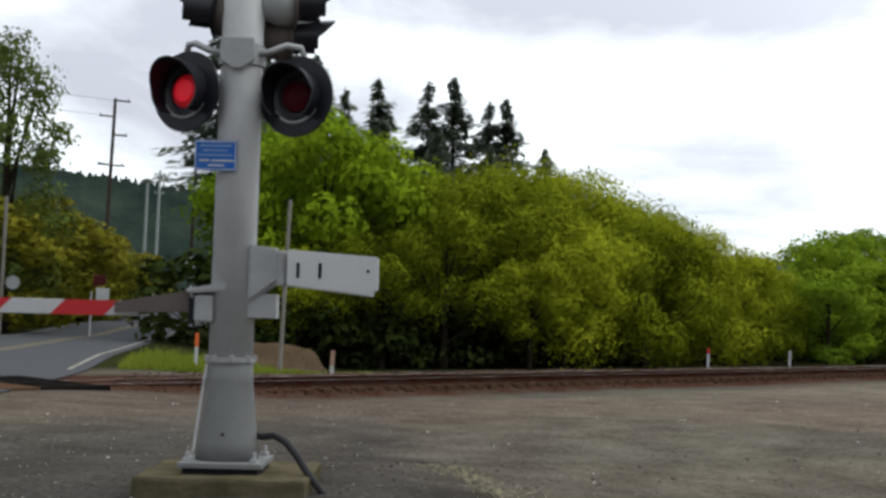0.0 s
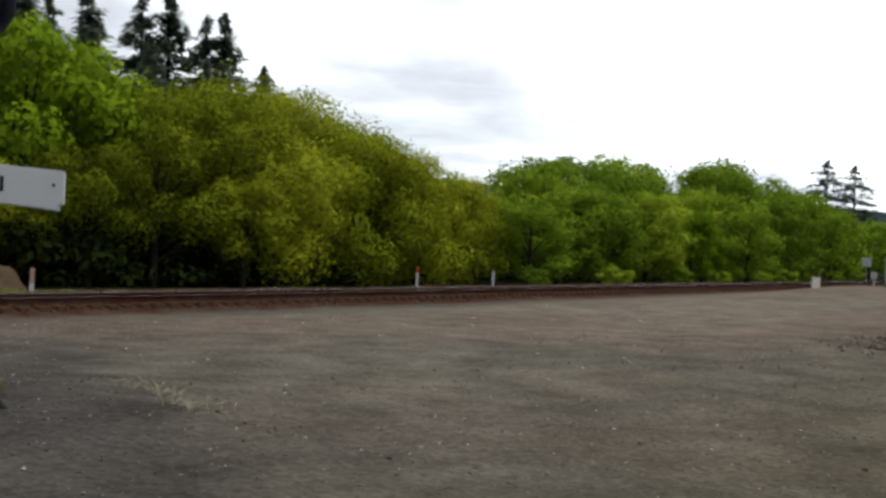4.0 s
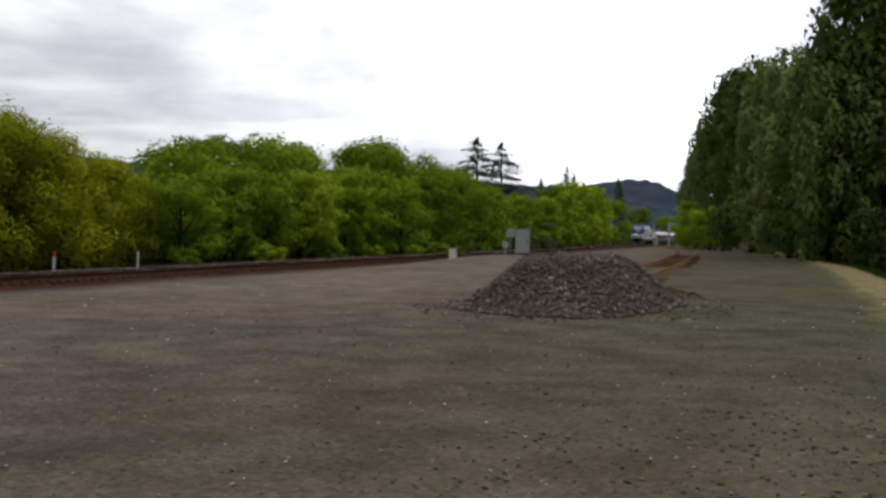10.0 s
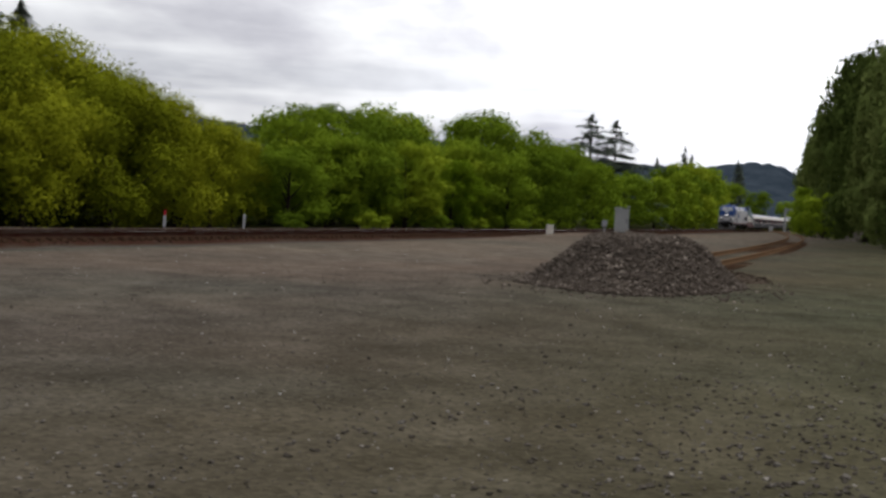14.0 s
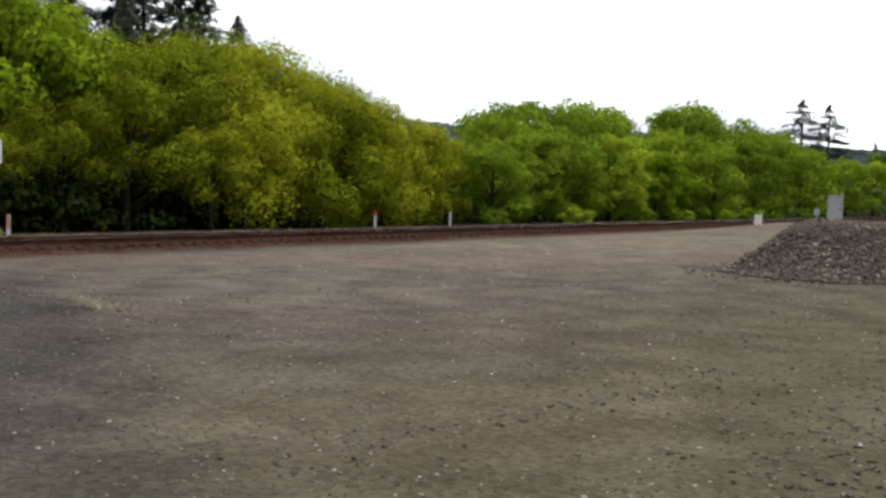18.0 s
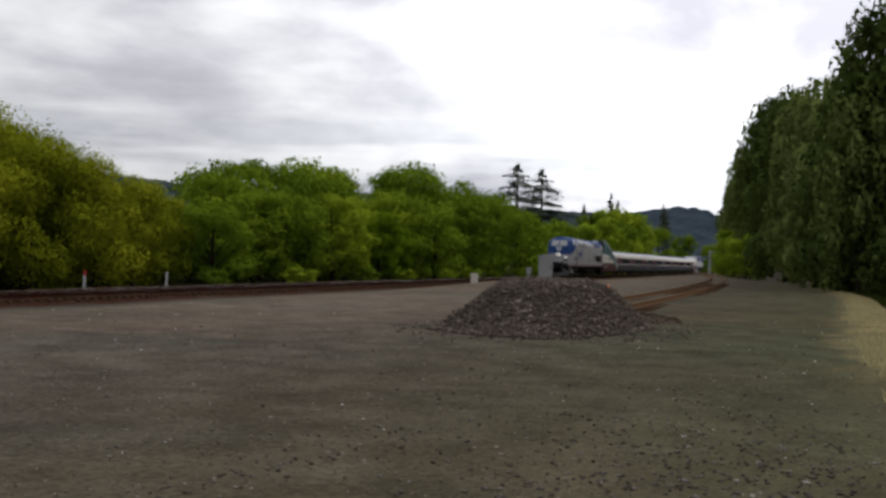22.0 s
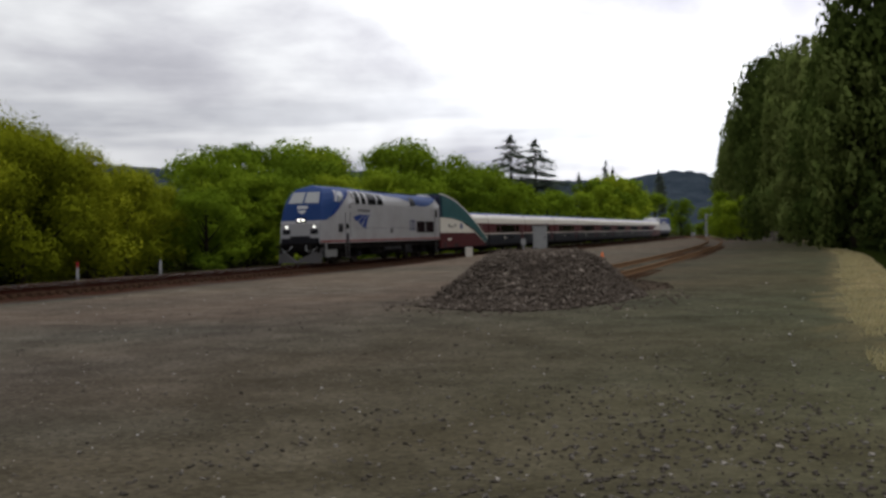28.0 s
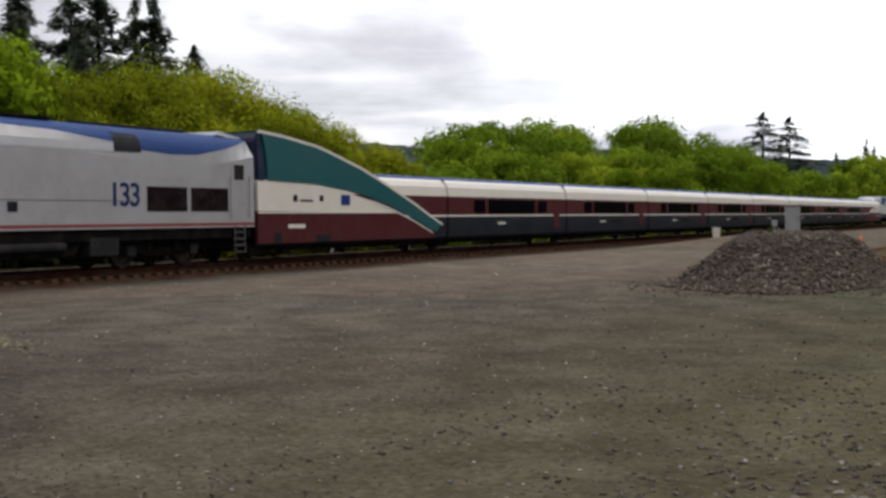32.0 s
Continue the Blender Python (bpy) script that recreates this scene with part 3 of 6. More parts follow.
track = thing("railway_track", "main railway track with rusty rails on timber ties", "railway track", kind="structure")
main_line = [(u, TRACK_V) for u in (-60, 0, 60, 150, 300, 620)]
for o in (-0.7525, 0.7525):
    rail_bar(main_line, o, RAIL_Z, [RUST, RAIL_TOP], track)
siding = thing("siding_track", "disused siding with rust-brown rails ending behind a gravel pile", "railway track", kind="structure")
SIDING = [(u_, 5.9 + 0.00039 * max(0.0, u_ - 40) ** 2) for u_ in [33.0 + 7.0 * k for k in range(33)]]
for o in (-0.7525, 0.7525):
    rail_bar(SIDING, o, 0.21, [OLD_RAIL, OLD_RAIL], siding)

tie_mesh = bpy.data.meshes.new("tie")
tb = box(-0.115, 0.115, -1.3, 1.3, -0.18, 0.0, 0.012)
tb.to_mesh(tie_mesh)
tb.free()
tie_mesh.materials.append(TIE)

# ballast shoulders
rnd = random.Random(4)


def stones(name, spots, size, mat, parent=None, label="", flat=0.7):
    """Loose angular stones, each a squashed and turned box corner-cut to eight faces."""
    octa = np.array([(1, 0, 0), (-1, 0, 0), (0, 1, 0), (0, -1, 0), (0, 0, 1), (0, 0, -1)], float)
    tri = [(0, 2, 4), (2, 1, 4), (1, 3, 4), (3, 0, 4), (2, 0, 5), (1, 2, 5), (3, 1, 5), (0, 3, 5)]
    rng = np.random.default_rng(len(spots))
    vv, ff = [], []
    for n, (x, y, z) in enumerate(spots):
        q = rng.normal(size=(3, 3))
        q, _ = np.linalg.qr(q)
        s = rng.uniform(size[0], size[1]) * rng.uniform(0.65, 1.25, 3)
        p = (octa * s * rng.uniform(0.75, 1.2, (6, 1))) @ q.T
        p[:, 2] *= flat
        p += (x, y, z)
        vv += p.tolist()
        ff += [tuple(6 * n + i for i in t) for t in tri]
    return mesh_object(name, vv, ff, [mat], parent, label)


spots = []
for _ in range(13000):
    u = -6 + 106 * rnd.random() ** 1.35
    o = rnd.choice((-1, 1)) * abs(rnd.gauss(0, 1.2))
    v = TRACK_V + max(-1.75, min(3.6, o * (1 if o < 0 else 1.5)))
    if abs(u - road_line(v)) < 6.0:
        continue
    spots.append((u, v, ground_z(u, v) + (0.02 if v > TRACK_V - 1.2 else -0.005)))
ballast = stones("ballast", spots, (0.02, 0.05), BALLAST)
tagged(ballast, "rusty crushed-rock ballast along the track", "ballast", kind="stuff")

# ---------------------------------------------------------------- gravel pile

PILE = (25.6, 5.2)


def pile_height(du, dv):
    r = math.hypot(du / 4.55, dv / (2.65 if dv > 0 else 2.1))
    n = 0.12 * noise.noise(Vector((du * 0.5, dv * 0.5, 2.0))) + 0.05 * noise.noise(Vector((du * 1.7, dv * 1.7, 7.0)))
    top = 1.08 * (1 - smooth(0.3, 1.04, r + n))
    return top


def heap(name, centre, size, height_of, rocks, rock_size, mat, label):
    cu, cv = centre
    vv, ff, n = [], [], 44
    for j in range(n + 1):
        for i in range(n + 1):
            du, dv = size[0] * (2 * i / n - 1), size[1] * (2 * j / n - 1)
            vv.append((du, dv, ground_z(cu + du, cv + dv) + height_of(du, dv) - 0.03))
    ff = [(j * (n + 1) + i, j * (n + 1) + i + 1, (j + 1) * (n + 1) + i + 1, (j + 1) * (n + 1) + i) for j in range(n) for i in range(n)]
    top = thing(name, label, "gravel pile", pose(cu, cv, 0))
    mesh_object("mound", vv, ff, [mat], top, smooth=True)
    r2, sp = random.Random(9), []
    while len(sp) < rocks:
        du, dv = r2.uniform(-1, 1) * size[0], r2.uniform(-1, 1) * size[1]
        h = height_of(du, dv)
        if h > 0.02 or (math.hypot(du / size[0], dv / size[1]) < 0.93 and r2.random() < 0.02):
            sp.append((du, dv, ground_z(cu + du, cv + dv) + h + 0.005))
    tagged(stones("rock", sp, rock_size, mat, top), kind="stuff")
    tagged(stones("large_rock", sp[::40], (rock_size[1], rock_size[1] * 2.2), mat, top), kind="stuff")
    return top


heap("gravel_pile", PILE, (6.2, 3.6), pile_height, 15000, (0.018, 0.055), PILE_ROCK, "low heap of grey-brown crushed rock on the lot")
heap("soil_mound", (30.0, 4.2), (2.9, 2.0), lambda du, dv: 0.22 * (1 - smooth(0.1, 1.0, math.hypot(du / 2.7, dv / 1.6) + 0.3 * noise.noise(Vector((du, dv, 1.0))))), 1100, (0.01, 0.03), SOIL, "low spill of brown soil where the siding ends")
heap("gravel_heap", (140.0, 1.9), (6.0, 3.6), lambda du, dv: 1.5 * (1 - smooth(0.1, 1.0, math.hypot(du / 6, dv / 3.4))), 500, (0.05, 0.14), LOT_STONE, "small far heap of pale gravel by the wood")

heap("dirt_bank", (27.4, 38.6), (2.6, 3.4), lambda du, dv: 1.0 * (1 - smooth(0.0, 1.0, math.hypot(du / 2.2, dv / 3.0) + 0.5 * noise.noise(Vector((du * 0.9, dv * 0.9, 4.0))))), 260, (0.012, 0.03), DIRT, "bare brown dirt bank below the trees by the crossing")

# loose stones over the lot
spots = []
for _ in range(26000):
    r, a = 3.0 + 34 * rnd.random() ** 1.6, radians(rnd.uniform(-14, 78))
    u, v = r * math.cos(a), r * math.sin(a)
    if v < bank_edge(u) + 0.2 or v > 23.5 or abs(u - road_line(v)) < 4.6:
        continue
    spots.append((u, v, ground_z(u, v) + 0.002))
lot = stones("loose_stone", spots, (0.005, 0.02), LOT_STONE, flat=0.5)
tagged(lot, "small loose stones scattered over the gravel lot", "stones", kind="stuff")
spots = []
for _ in range(520):
    u, v = rnd.gauss(7.5, 2.6), rnd.gauss(0.1, 1.1)
    if v > bank_edge(u):
        spots.append((u, v, ground_z(u, v) + 0.006))
flecks = []
while len(flecks) < 190:
    u, v = rnd.uniform(4, 32), rnd.uniform(-1.5, 22)
    if abs(u - road_line(v)) > 5.5 and math.hypot(u - PILE[0], v - PILE[1]) > 5.5:
        flecks.append((u, v, ground_z(u, v) + 0.012))
litter = stones("pale_fleck", flecks, (0.007, 0.024), FLECK, flat=0.4)
tagged(litter, "small pale scraps and chips on the gravel", "litter", kind="stuff")
for _ in range(260):
    u, v = rnd.uniform(3.5, 22), rnd.uniform(-1.8, 12)
    if abs(u - road_line(v)) > 5.0:
        spots.append((u, v, ground_z(u, v) + 0.01))
for n in range(60):
    f = rnd.random()
    u, v = 5.6 + 4.2 * f + rnd.gauss(0, 0.2), 3.95 - 1.35 * f + 0.5 * f * f + rnd.gauss(0, 0.16)
    spots.append((u, v, ground_z(u, v) + 0.008))
more = random.Random(77)
for _ in range(900):
    r, a = 5.0 + abs(more.gauss(0, 3.6)), radians(more.gauss(3, 7))
    u, v = r * math.cos(a), r * math.sin(a)
    if bank_edge(u) < v < 9:
        spots.append((u, v, ground_z(u, v) + 0.008))
coarse = stones("coarse_stone", spots, (0.012, 0.034), LOT_STONE, flat=0.55)
tagged(coarse, "coarser dark stones on the gravel lot", "stones", kind="stuff")

# ---------------------------------------------------------------- trees


def leaf_quads(rng, centres, radii, count, size, droop=0.0, squash=0.85, lift=0.25, shell=0.3):
    """Leaf sprays, four corners each, on and in the clumps; they face mostly outward and up."""
    centres, radii = np.array(centres, float), np.array(radii, float)
    pick = rng.choice(len(centres), count, p=radii**2 / (radii**2).sum())
    d = rng.normal(size=(count, 3))
    d[:, 2] = d[:, 2] * 0.9 + lift
    d /= np.linalg.norm(d, axis=1)[:, None]
    turn = rng.uniform(0, 6.3, (len(centres), 3))[pick]
    lumps = np.sin(4.6 * d[:, 0] + turn[:, 0]) * np.sin(4.6 * d[:, 1] + turn[:, 1]) + 0.7 * np.sin(6.5 * d[:, 2] + 5 * d[:, 0] + turn[:, 2])
    depth = radii[pick] * (shell + (1 - shell) * rng.uniform(0, 1, count) ** 0.55) * (1 + 0.22 * lumps)
    depth *= np.where(rng.uniform(0, 1, count) < 0.06, rng.uniform(1.03, 1.16, count), 1.0)
    p = centres[pick] + d * depth[:, None] * (1, 1, squash)
    soft = d + (0, 0, 0.25) + rng.normal(size=(count, 3)) * 0.14
    nrm = d + (0, 0, 0.2) + rng.normal(size=(count, 3)) * 0.45
    nrm /= np.linalg.norm(nrm, axis=1)[:, None]
    a = np.cross(nrm, rng.normal(size=(count, 3)))
    a /= np.linalg.norm(a, axis=1)[:, None]
    a[:, 2] -= droop
    b = np.cross(nrm, a)
    s = (size * rng.uniform(0.55, 1.35, count))[:, None]
    quad = np.stack([p - a * s, p - b * s * 0.55 + nrm * s * 0.15, p + a * s, p + b * s * 0.55 + nrm * s * 0.15], 1)
    return quad.reshape(-1, 3), np.repeat(soft / np.linalg.norm(soft, axis=1)[:, None], 4, axis=0)


def quad_mesh(name, corners, mat, normals=None):
    me = bpy.data.meshes.new(name)
    n = len(corners) // 4
    me.vertices.add(4 * n)
    me.vertices.foreach_set("co", corners.astype(np.float32).ravel())
    me.loops.add(4 * n)
    me.loops.foreach_set("vertex_index", np.arange(4 * n, dtype=np.int32))
    me.polygons.add(n)
    me.polygons.foreach_set("loop_start", np.arange(0, 4 * n, 4, dtype=np.int32))
    me.polygons.foreach_set("loop_total", np.full(n, 4, dtype=np.int32))
    me.materials.append(mat)
    me.update(calc_edges=True)
    me.validate()
    if normals is not None:
        me.polygons.foreach_set("use_smooth", [True] * n)
        me.normals_split_custom_set_from_vertices(normals.tolist())
    return me


def broadleaf(name, seed, height, spread, clumps, leaves, size, mat, low=0.12, upright=0.0, bark=None, squash=0.85, lift=0.25, shell=0.3, bulk=(0.2, 0.4), droop=0.0):
    """A tree or tall bush: a tapered trunk with limbs that reach the clumps of its crown. Stands at the origin."""
    rng, r = np.random.default_rng(seed), random.Random(seed)
    centres, radii = [], []
    for n in range(clumps):
        f = 2 * (n + 0.5) / clumps - 1
        a, q = r.uniform(0, 2 * math.pi), 0.82 * r.uniform(0.25, 1.0) ** 0.4
        width = spread * q * math.sqrt(1 - f * f * (0.92 if f > 0 else 0.35)) * (1 - upright * 0.3 * max(0.0, f))
        size_ = spread * r.uniform(*bulk)
        z = height * (low + 0.5 * (1 - low) * (1 + 0.9 * f * (0.6 + 0.4 * q if f > 0 else 1.05)))
        centres.append((width * math.cos(a), width * math.sin(a), min(z, height - size_ * squash * 0.9)))
        radii.append(size_)
    top = new(name)
    bm = bmesh.new()
    lean = (r.uniform(-0.3, 0.3), r.uniform(-0.3, 0.3))
    tube([(lean[0] * f * f, lean[1] * f * f, height * 0.85 * f - 0.3) for f in (0, 0.25, 0.5, 0.75, 1)], [height * 0.022 * (1.15 - f) for f in (0, 0.25, 0.5, 0.75, 1)], 8, bm)
    for c in centres[3 :: max(1, clumps // 7)]:
        f = max(0.1, c[2] / height - 0.28)
        base = Vector((lean[0] * f * f, lean[1] * f * f, height * 0.85 * f))
        mid = base.lerp(Vector(c), 0.5) + Vector((0, 0, -0.1))
        part("limb", tube([base, mid, c], [height * 0.009, height * 0.006, 0.01], 5), bark or BARK, top)
    part("trunk", bm, bark or BARK, top)
    quads, normals = leaf_quads(rng, centres, radii, leaves, size, droop, squash, lift, shell)
    ob = new("crown", quad_mesh("crown", quads, mat, normals))
    ob.parent = top
    return top


def conifer(name, seed, height, spread, mat, whorls=26, density=1.0, ragged=0.25, start=0.1):
    """A fir: a straight trunk and drooping boughs in whorls, each bough a row of needle sprays."""
    rng, r = np.random.default_rng(seed), random.Random(seed)
    top = new(name)
    bm = bmesh.new()
    tube([(0, 0, -0.5), (0, 0, height * 0.5), (0, 0, height)], [height * 0.014, height * 0.008, 0.02], 8, bm)
    quads = []
    for w in range(whorls):
        f = (w + r.uniform(0, 0.8)) / whorls
        z = height * (start + (0.99 - start) * f)
        f = (z / height - 0.1) / 0.89
        length = spread * (1 - f) ** 0.85 * (0.9 + 0.2 * math.sin(w * 1.9 + seed)) + 0.15
        for k in range(r.randint(5, 7)):
            a = r.uniform(0, 2 * math.pi)
            reach = length * r.uniform(1 - 2 * ragged, 1 + ragged)
            out = np.array((math.cos(a), math.sin(a), 0.0))
            side = np.array((-math.sin(a), math.cos(a), 0.0))
            z = height * (0.1 + 0.89 * min(0.995, f + r.uniform(-0.5, 0.5) * (1 - start) / whorls))
            if w % 7 == 2 and k == 0:
                part("bough", tube([(0, 0, z), tuple(out * reach + (0, 0, z - 0.16 * reach))], [0.05, 0.012], 4), BARK, top)
            for _ in range(int(44 * density * reach / spread * 2.6) + 8):
                g = r.uniform(0.1, 1.0)
                p = out * reach * g + side * r.uniform(-0.3, 0.3) * reach * (1.15 - g) + (0, 0, z - 0.2 * reach * g + r.uniform(-0.45, 0.15))
                l = r.uniform(0.2, 0.48) * (height / 24)
                d = out * r.uniform(0.5, 1) + side * r.uniform(-0.9, 0.9) + (0, 0, -r.uniform(0.05, 0.5))
                d /= np.linalg.norm(d)
                e = np.cross(d, (0, 0, 1)) * 0.34 + (0, 0, r.uniform(-0.1, 0.1))
                quads += [p - d * l, p - e * l, p + d * l, p + e * l]
    part("trunk", bm, BARK, top)
    ob = new("crown", quad_mesh("crown", np.array(quads), mat))
    ob.parent = top
    return top


def plant(proto, u, v, scale=1.0, turn=0.0, wide=1.0, sink=0.1):
    ob = copy_thing(proto, pose(u, v, ground_z(u, v) - sink, 0, 0, turn))
    ob.scale = (scale * wide, scale * wide, scale)
    return ob


def retire(ob):
    for o in (*ob.children_recursive, ob):
        bpy.data.objects.remove(o)


willows = [tagged(broadleaf("tree", 20 + n, 8.5, 3.3, 30, 20500, 0.085, LEAF_YELLOW, (0.05, 0.12, 0.08)[n], squash=1.05, lift=0.4, shell=0.45, bulk=(0.22, 0.46)), "yellow-green willowy tree beside the railway", "tree", "trees beyond the track") for n in range(3)]
arched = [tagged(broadleaf("tree", 30 + n, 8.5, 3.4, 22, 15000, 0.085, LEAF_YELLOW, 0.34, squash=0.95, lift=0.5, shell=0.5, bulk=(0.24, 0.46)), "yellow-green tree with a crown arched over dark shade", "tree", "trees beyond the track") for n in range(2)]
maples = [tagged(broadleaf("tree", 40 + n, 10.0, 3.9, 34, 11500, 0.14, LEAF_GREEN, (0.03, 0.12, 0.06)[n], squash=0.9, lift=0.4, shell=0.45, bulk=(0.2, 0.42)), "leafy green broadleaf tree beyond the railway", "tree", "trees beyond the track") for n in range(3)]
distant = [tagged(broadleaf("tree", 46 + n, 10.0, 3.9, 34, 3600, 0.25, LEAF_GREEN, 0.05, squash=0.9, lift=0.4, shell=0.45), "leafy green broadleaf tree far along the railway", "tree", "trees beyond the track") for n in range(2)]
brights = [tagged(broadleaf("tree", 60 + n, 9.0, 4.0, 30, 13000, 0.135, LEAF_BRIGHT, 0.12, squash=0.8, lift=0.45, shell=0.45), "bright green maple tree in fresh leaf", "tree", "trees beyond the track") for n in range(1)]
thin = tagged(broadleaf("tree", 63, 10.0, 2.6, 36, 2600, 0.12, LEAF_OLIVE, 0.3, 0.4), "slender tree with a sparse grey-green crown", "tree")
shrubs = [tagged(broadleaf("shrub", 70 + n, 2.6, 1.7, 22, 2000, 0.12, LEAF_GREEN, 0.03), "low green shrub beside the railway", "shrub", "shrubs beyond the track") for n in range(2)]
cottons = [tagged(broadleaf("cottonwood", 80 + n, 16.0, 3.7, 48, 13500, 0.16, LEAF_DARK, 0.05, 0.9, squash=1.9, lift=0.3, shell=0.45, bulk=(0.14, 0.34), droop=-0.7), "tall dark-green cottonwood at the edge of the lot", "tree", "wood beside the lot") for n in range(3)]
brush = [tagged(broadleaf("bush", 90 + n, 3.4, 2.3, 20, 1300, 0.17, LEAF_SHADED, 0.03), "undergrowth bush below the cottonwoods, shade in its leaf colour", "bush", "wood beside the lot") for n in range(2)]
firs = [tagged(conifer("fir_tree", 100 + n, 24.0, 6.2, NEEDLE, 24, 0.85, 0.2, 0.42), "tall dark fir tree above the broadleaf trees", "fir tree", "fir trees") for n in range(3)]
cedars = [tagged(conifer("fir_tree", 106 + n, 24.0, 6.6, NEEDLE, 34, 0.8, 0.22), "broad dark fir tree with boughs to the ground", "fir tree", "fir trees") for n in range(1)]
greyfirs = [tagged(conifer("fir_tree", 110 + n, 20.0, 8.6, NEEDLE_GREY, 28, 1.5, 0.25), "thin grey-green fir tree with open boughs", "fir tree", "fir trees") for n in range(1)]

# beyond the track: u, v, height
r3 = random.Random(12)
for u, v, h in ((41.2, 40.0, 8.5), (42.6, 43.2, 9.3), (43.4, 38.2, 7.2), (52.2, 43.8, 9.7), (50.2, 38.4, 7.4), (52.6, 40.5, 8.2), (55.8, 43.4, 8.7), (56.2, 38.4, 7.2), (59.4, 43.2, 7.7), (63, 42.5, 6.3), (54.2, 47.0, 10.2), (60.8, 39.0, 6.0), (65, 40, 5.4)):
    plant(r3.choice(willows), u, v, h / 7.7, r3.uniform(0, 360), r3.uniform(1.05, 1.25))
for u, v, h in ((30.4, 41.5, 4.6), (33.4, 39.6, 5.4), (36.6, 39.2, 6.4), (38.8, 41.6, 8.2), (46.6, 40.2, 5.4), (40.0, 37.2, 4.6)):
    plant(r3.choice(arched), u, v, h / 7.8, r3.uniform(0, 360), 1.15)
# bushes with shade-dark leaves fill the gloom under the arched crowns
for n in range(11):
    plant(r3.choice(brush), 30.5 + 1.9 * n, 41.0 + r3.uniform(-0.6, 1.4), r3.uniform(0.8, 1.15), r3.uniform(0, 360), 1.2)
for u, v, h in ((67, 37, 5.4), (70, 45, 6.6), (76.5, 39, 6.8), (91, 40, 7.6), (113, 41, 8.4), (74, 41, 8.0), (79, 37.5, 7.0), (79.6, 43, 9.2), (85.5, 43, 9.9), (88, 37.5, 7.2), (92.6, 42, 9.2), (97, 43, 10.6), (103, 44.5, 10.2), (110, 42, 8.4), (117, 38, 7.8), (124, 44, 12.0), (131, 39, 9.0), (131, 45, 13.2), (141, 45, 12.6), (146, 40, 10.6)):
    plant(r3.choice(maples), u, v, h / 9.3, r3.uniform(0, 360), r3.uniform(1.1, 1.35))
for u, v, h in ((154, 44, 11.6), (164, 40, 9.2), (174, 43, 9.8), (186, 40, 8.8), (200, 42, 9.6), (218, 41, 9.8), (232, 40, 12.0), (246, 42, 13.4), (262, 42, 14.6), (280, 43, 15.2), (296, 45, 15.6), (325, 46, 14.0), (360, 44, 13.5), (400, 40, 13.0), (440, 34, 12.5)):
    plant(r3.choice(distant), u, v, h / 9.5, r3.uniform(0, 360), r3.uniform(1.1, 1.35))
for u, v, h in ((33.4, 44.0, 11.2), (37.8, 45.2, 10.3), (100, 38, 6.6), (104.5, 38.5, 5.6), (35.5, 49.0, 11.6)):
    plant(brights[0], u, v, h / 9.0, r3.uniform(0, 360), 0.95)
plant(thin, 114.0, 47.0, 1.12, 30.0, 1.1)
u = 62.0
while u < 150:
    plant(r3.choice(shrubs), u, 34.2 + r3.uniform(-0.5, 1.6), r3.uniform(0.3, 0.65), r3.uniform(0, 360), 1.4)
    u += r3.uniform(5.0, 14.0) + u * 0.015
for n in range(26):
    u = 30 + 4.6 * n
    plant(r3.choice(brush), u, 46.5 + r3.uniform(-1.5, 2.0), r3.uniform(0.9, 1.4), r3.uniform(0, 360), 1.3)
for u, v, h in ((67.0, 79.6, 23.0), (70.3, 76.6, 22.9), (72.0, 75.1, 23.4), (74.2, 72.8, 21.2), (75.2, 71.7, 21.5), (77.6, 69.1, 17.2), (59.3, 85.5, 28.5), (62.7, 83.1, 24.5), (57.0, 88.0, 27.0), (61.0, 80.0, 22.0), (64.5, 76.0, 18.5), (68, 73, 17.8), (71, 69.5, 16.6), (73.6, 68.0, 14.6), (75.2, 67.4, 12.4), (65.5, 70.0, 16.0)):
    plant(r3.choice(firs), u, v, (h + 0.8) / 24.0, r3.uniform(0, 360), 1.4)
for u, v, h in ((37.8, 53.4, 17.5), (41.0, 52.0, 14.5), (40.5, 57.0, 16.0), (45.5, 60.5, 14.5), (37.4, 50.5, 11.5)):
    plant(cedars[0], u, v, (h + 0.5) / 24.0, r3.uniform(0, 360), 1.15)
for u, v, h in ((214.1, 53.2, 20.4), (216.0, 48.8, 19.5)):
    plant(greyfirs[0], u, v, (h + 1.2) / 20.0, r3.uniform(0, 360), 1.6)
for u, v, h in ((330, 62, 20), (380, 60, 24), (390, 64, 27), (440, 52, 26), (520, 60, 28)):
    plant(r3.choice(firs), u, v, h / 24.0, r3.uniform(0, 360))
# the wood beside the lot
for u, v, h in ((80, -4.9, 18.8), (83, -7.6, 17.6), (78, -3.5, 11.6), (80, -9.2, 14.6), (74, -10.5, 9.0), (88, -5.0, 14.5), (92, -3.6, 14.8), (90, -10, 14.5), (101, -3.4, 16.0), (104, -8, 14.5), (110, -1.6, 17.0), (120, 0.2, 18.0), (131, 1.8, 19.3), (143, 3.4, 20.2), (160, 5.6, 20.0), (176, 8.6, 17.6), (190, 10.4, 13.6), (206, 11.4, 9.0)):
    plant(r3.choice(cottons), u, v, (h + 2.0) / 16.0, r3.uniform(0, 360), r3.uniform(0.95, 1.15) * (16.0 / (h + 2.0)) ** 0.4)
for u, v, h in ((166, 9.4, 7.0), (151, 7.2, 6.0), (181, 10.6, 7.4)):
    plant(r3.choice(distant), u, v, h / 9.5, r3.uniform(0, 360), 1.2)
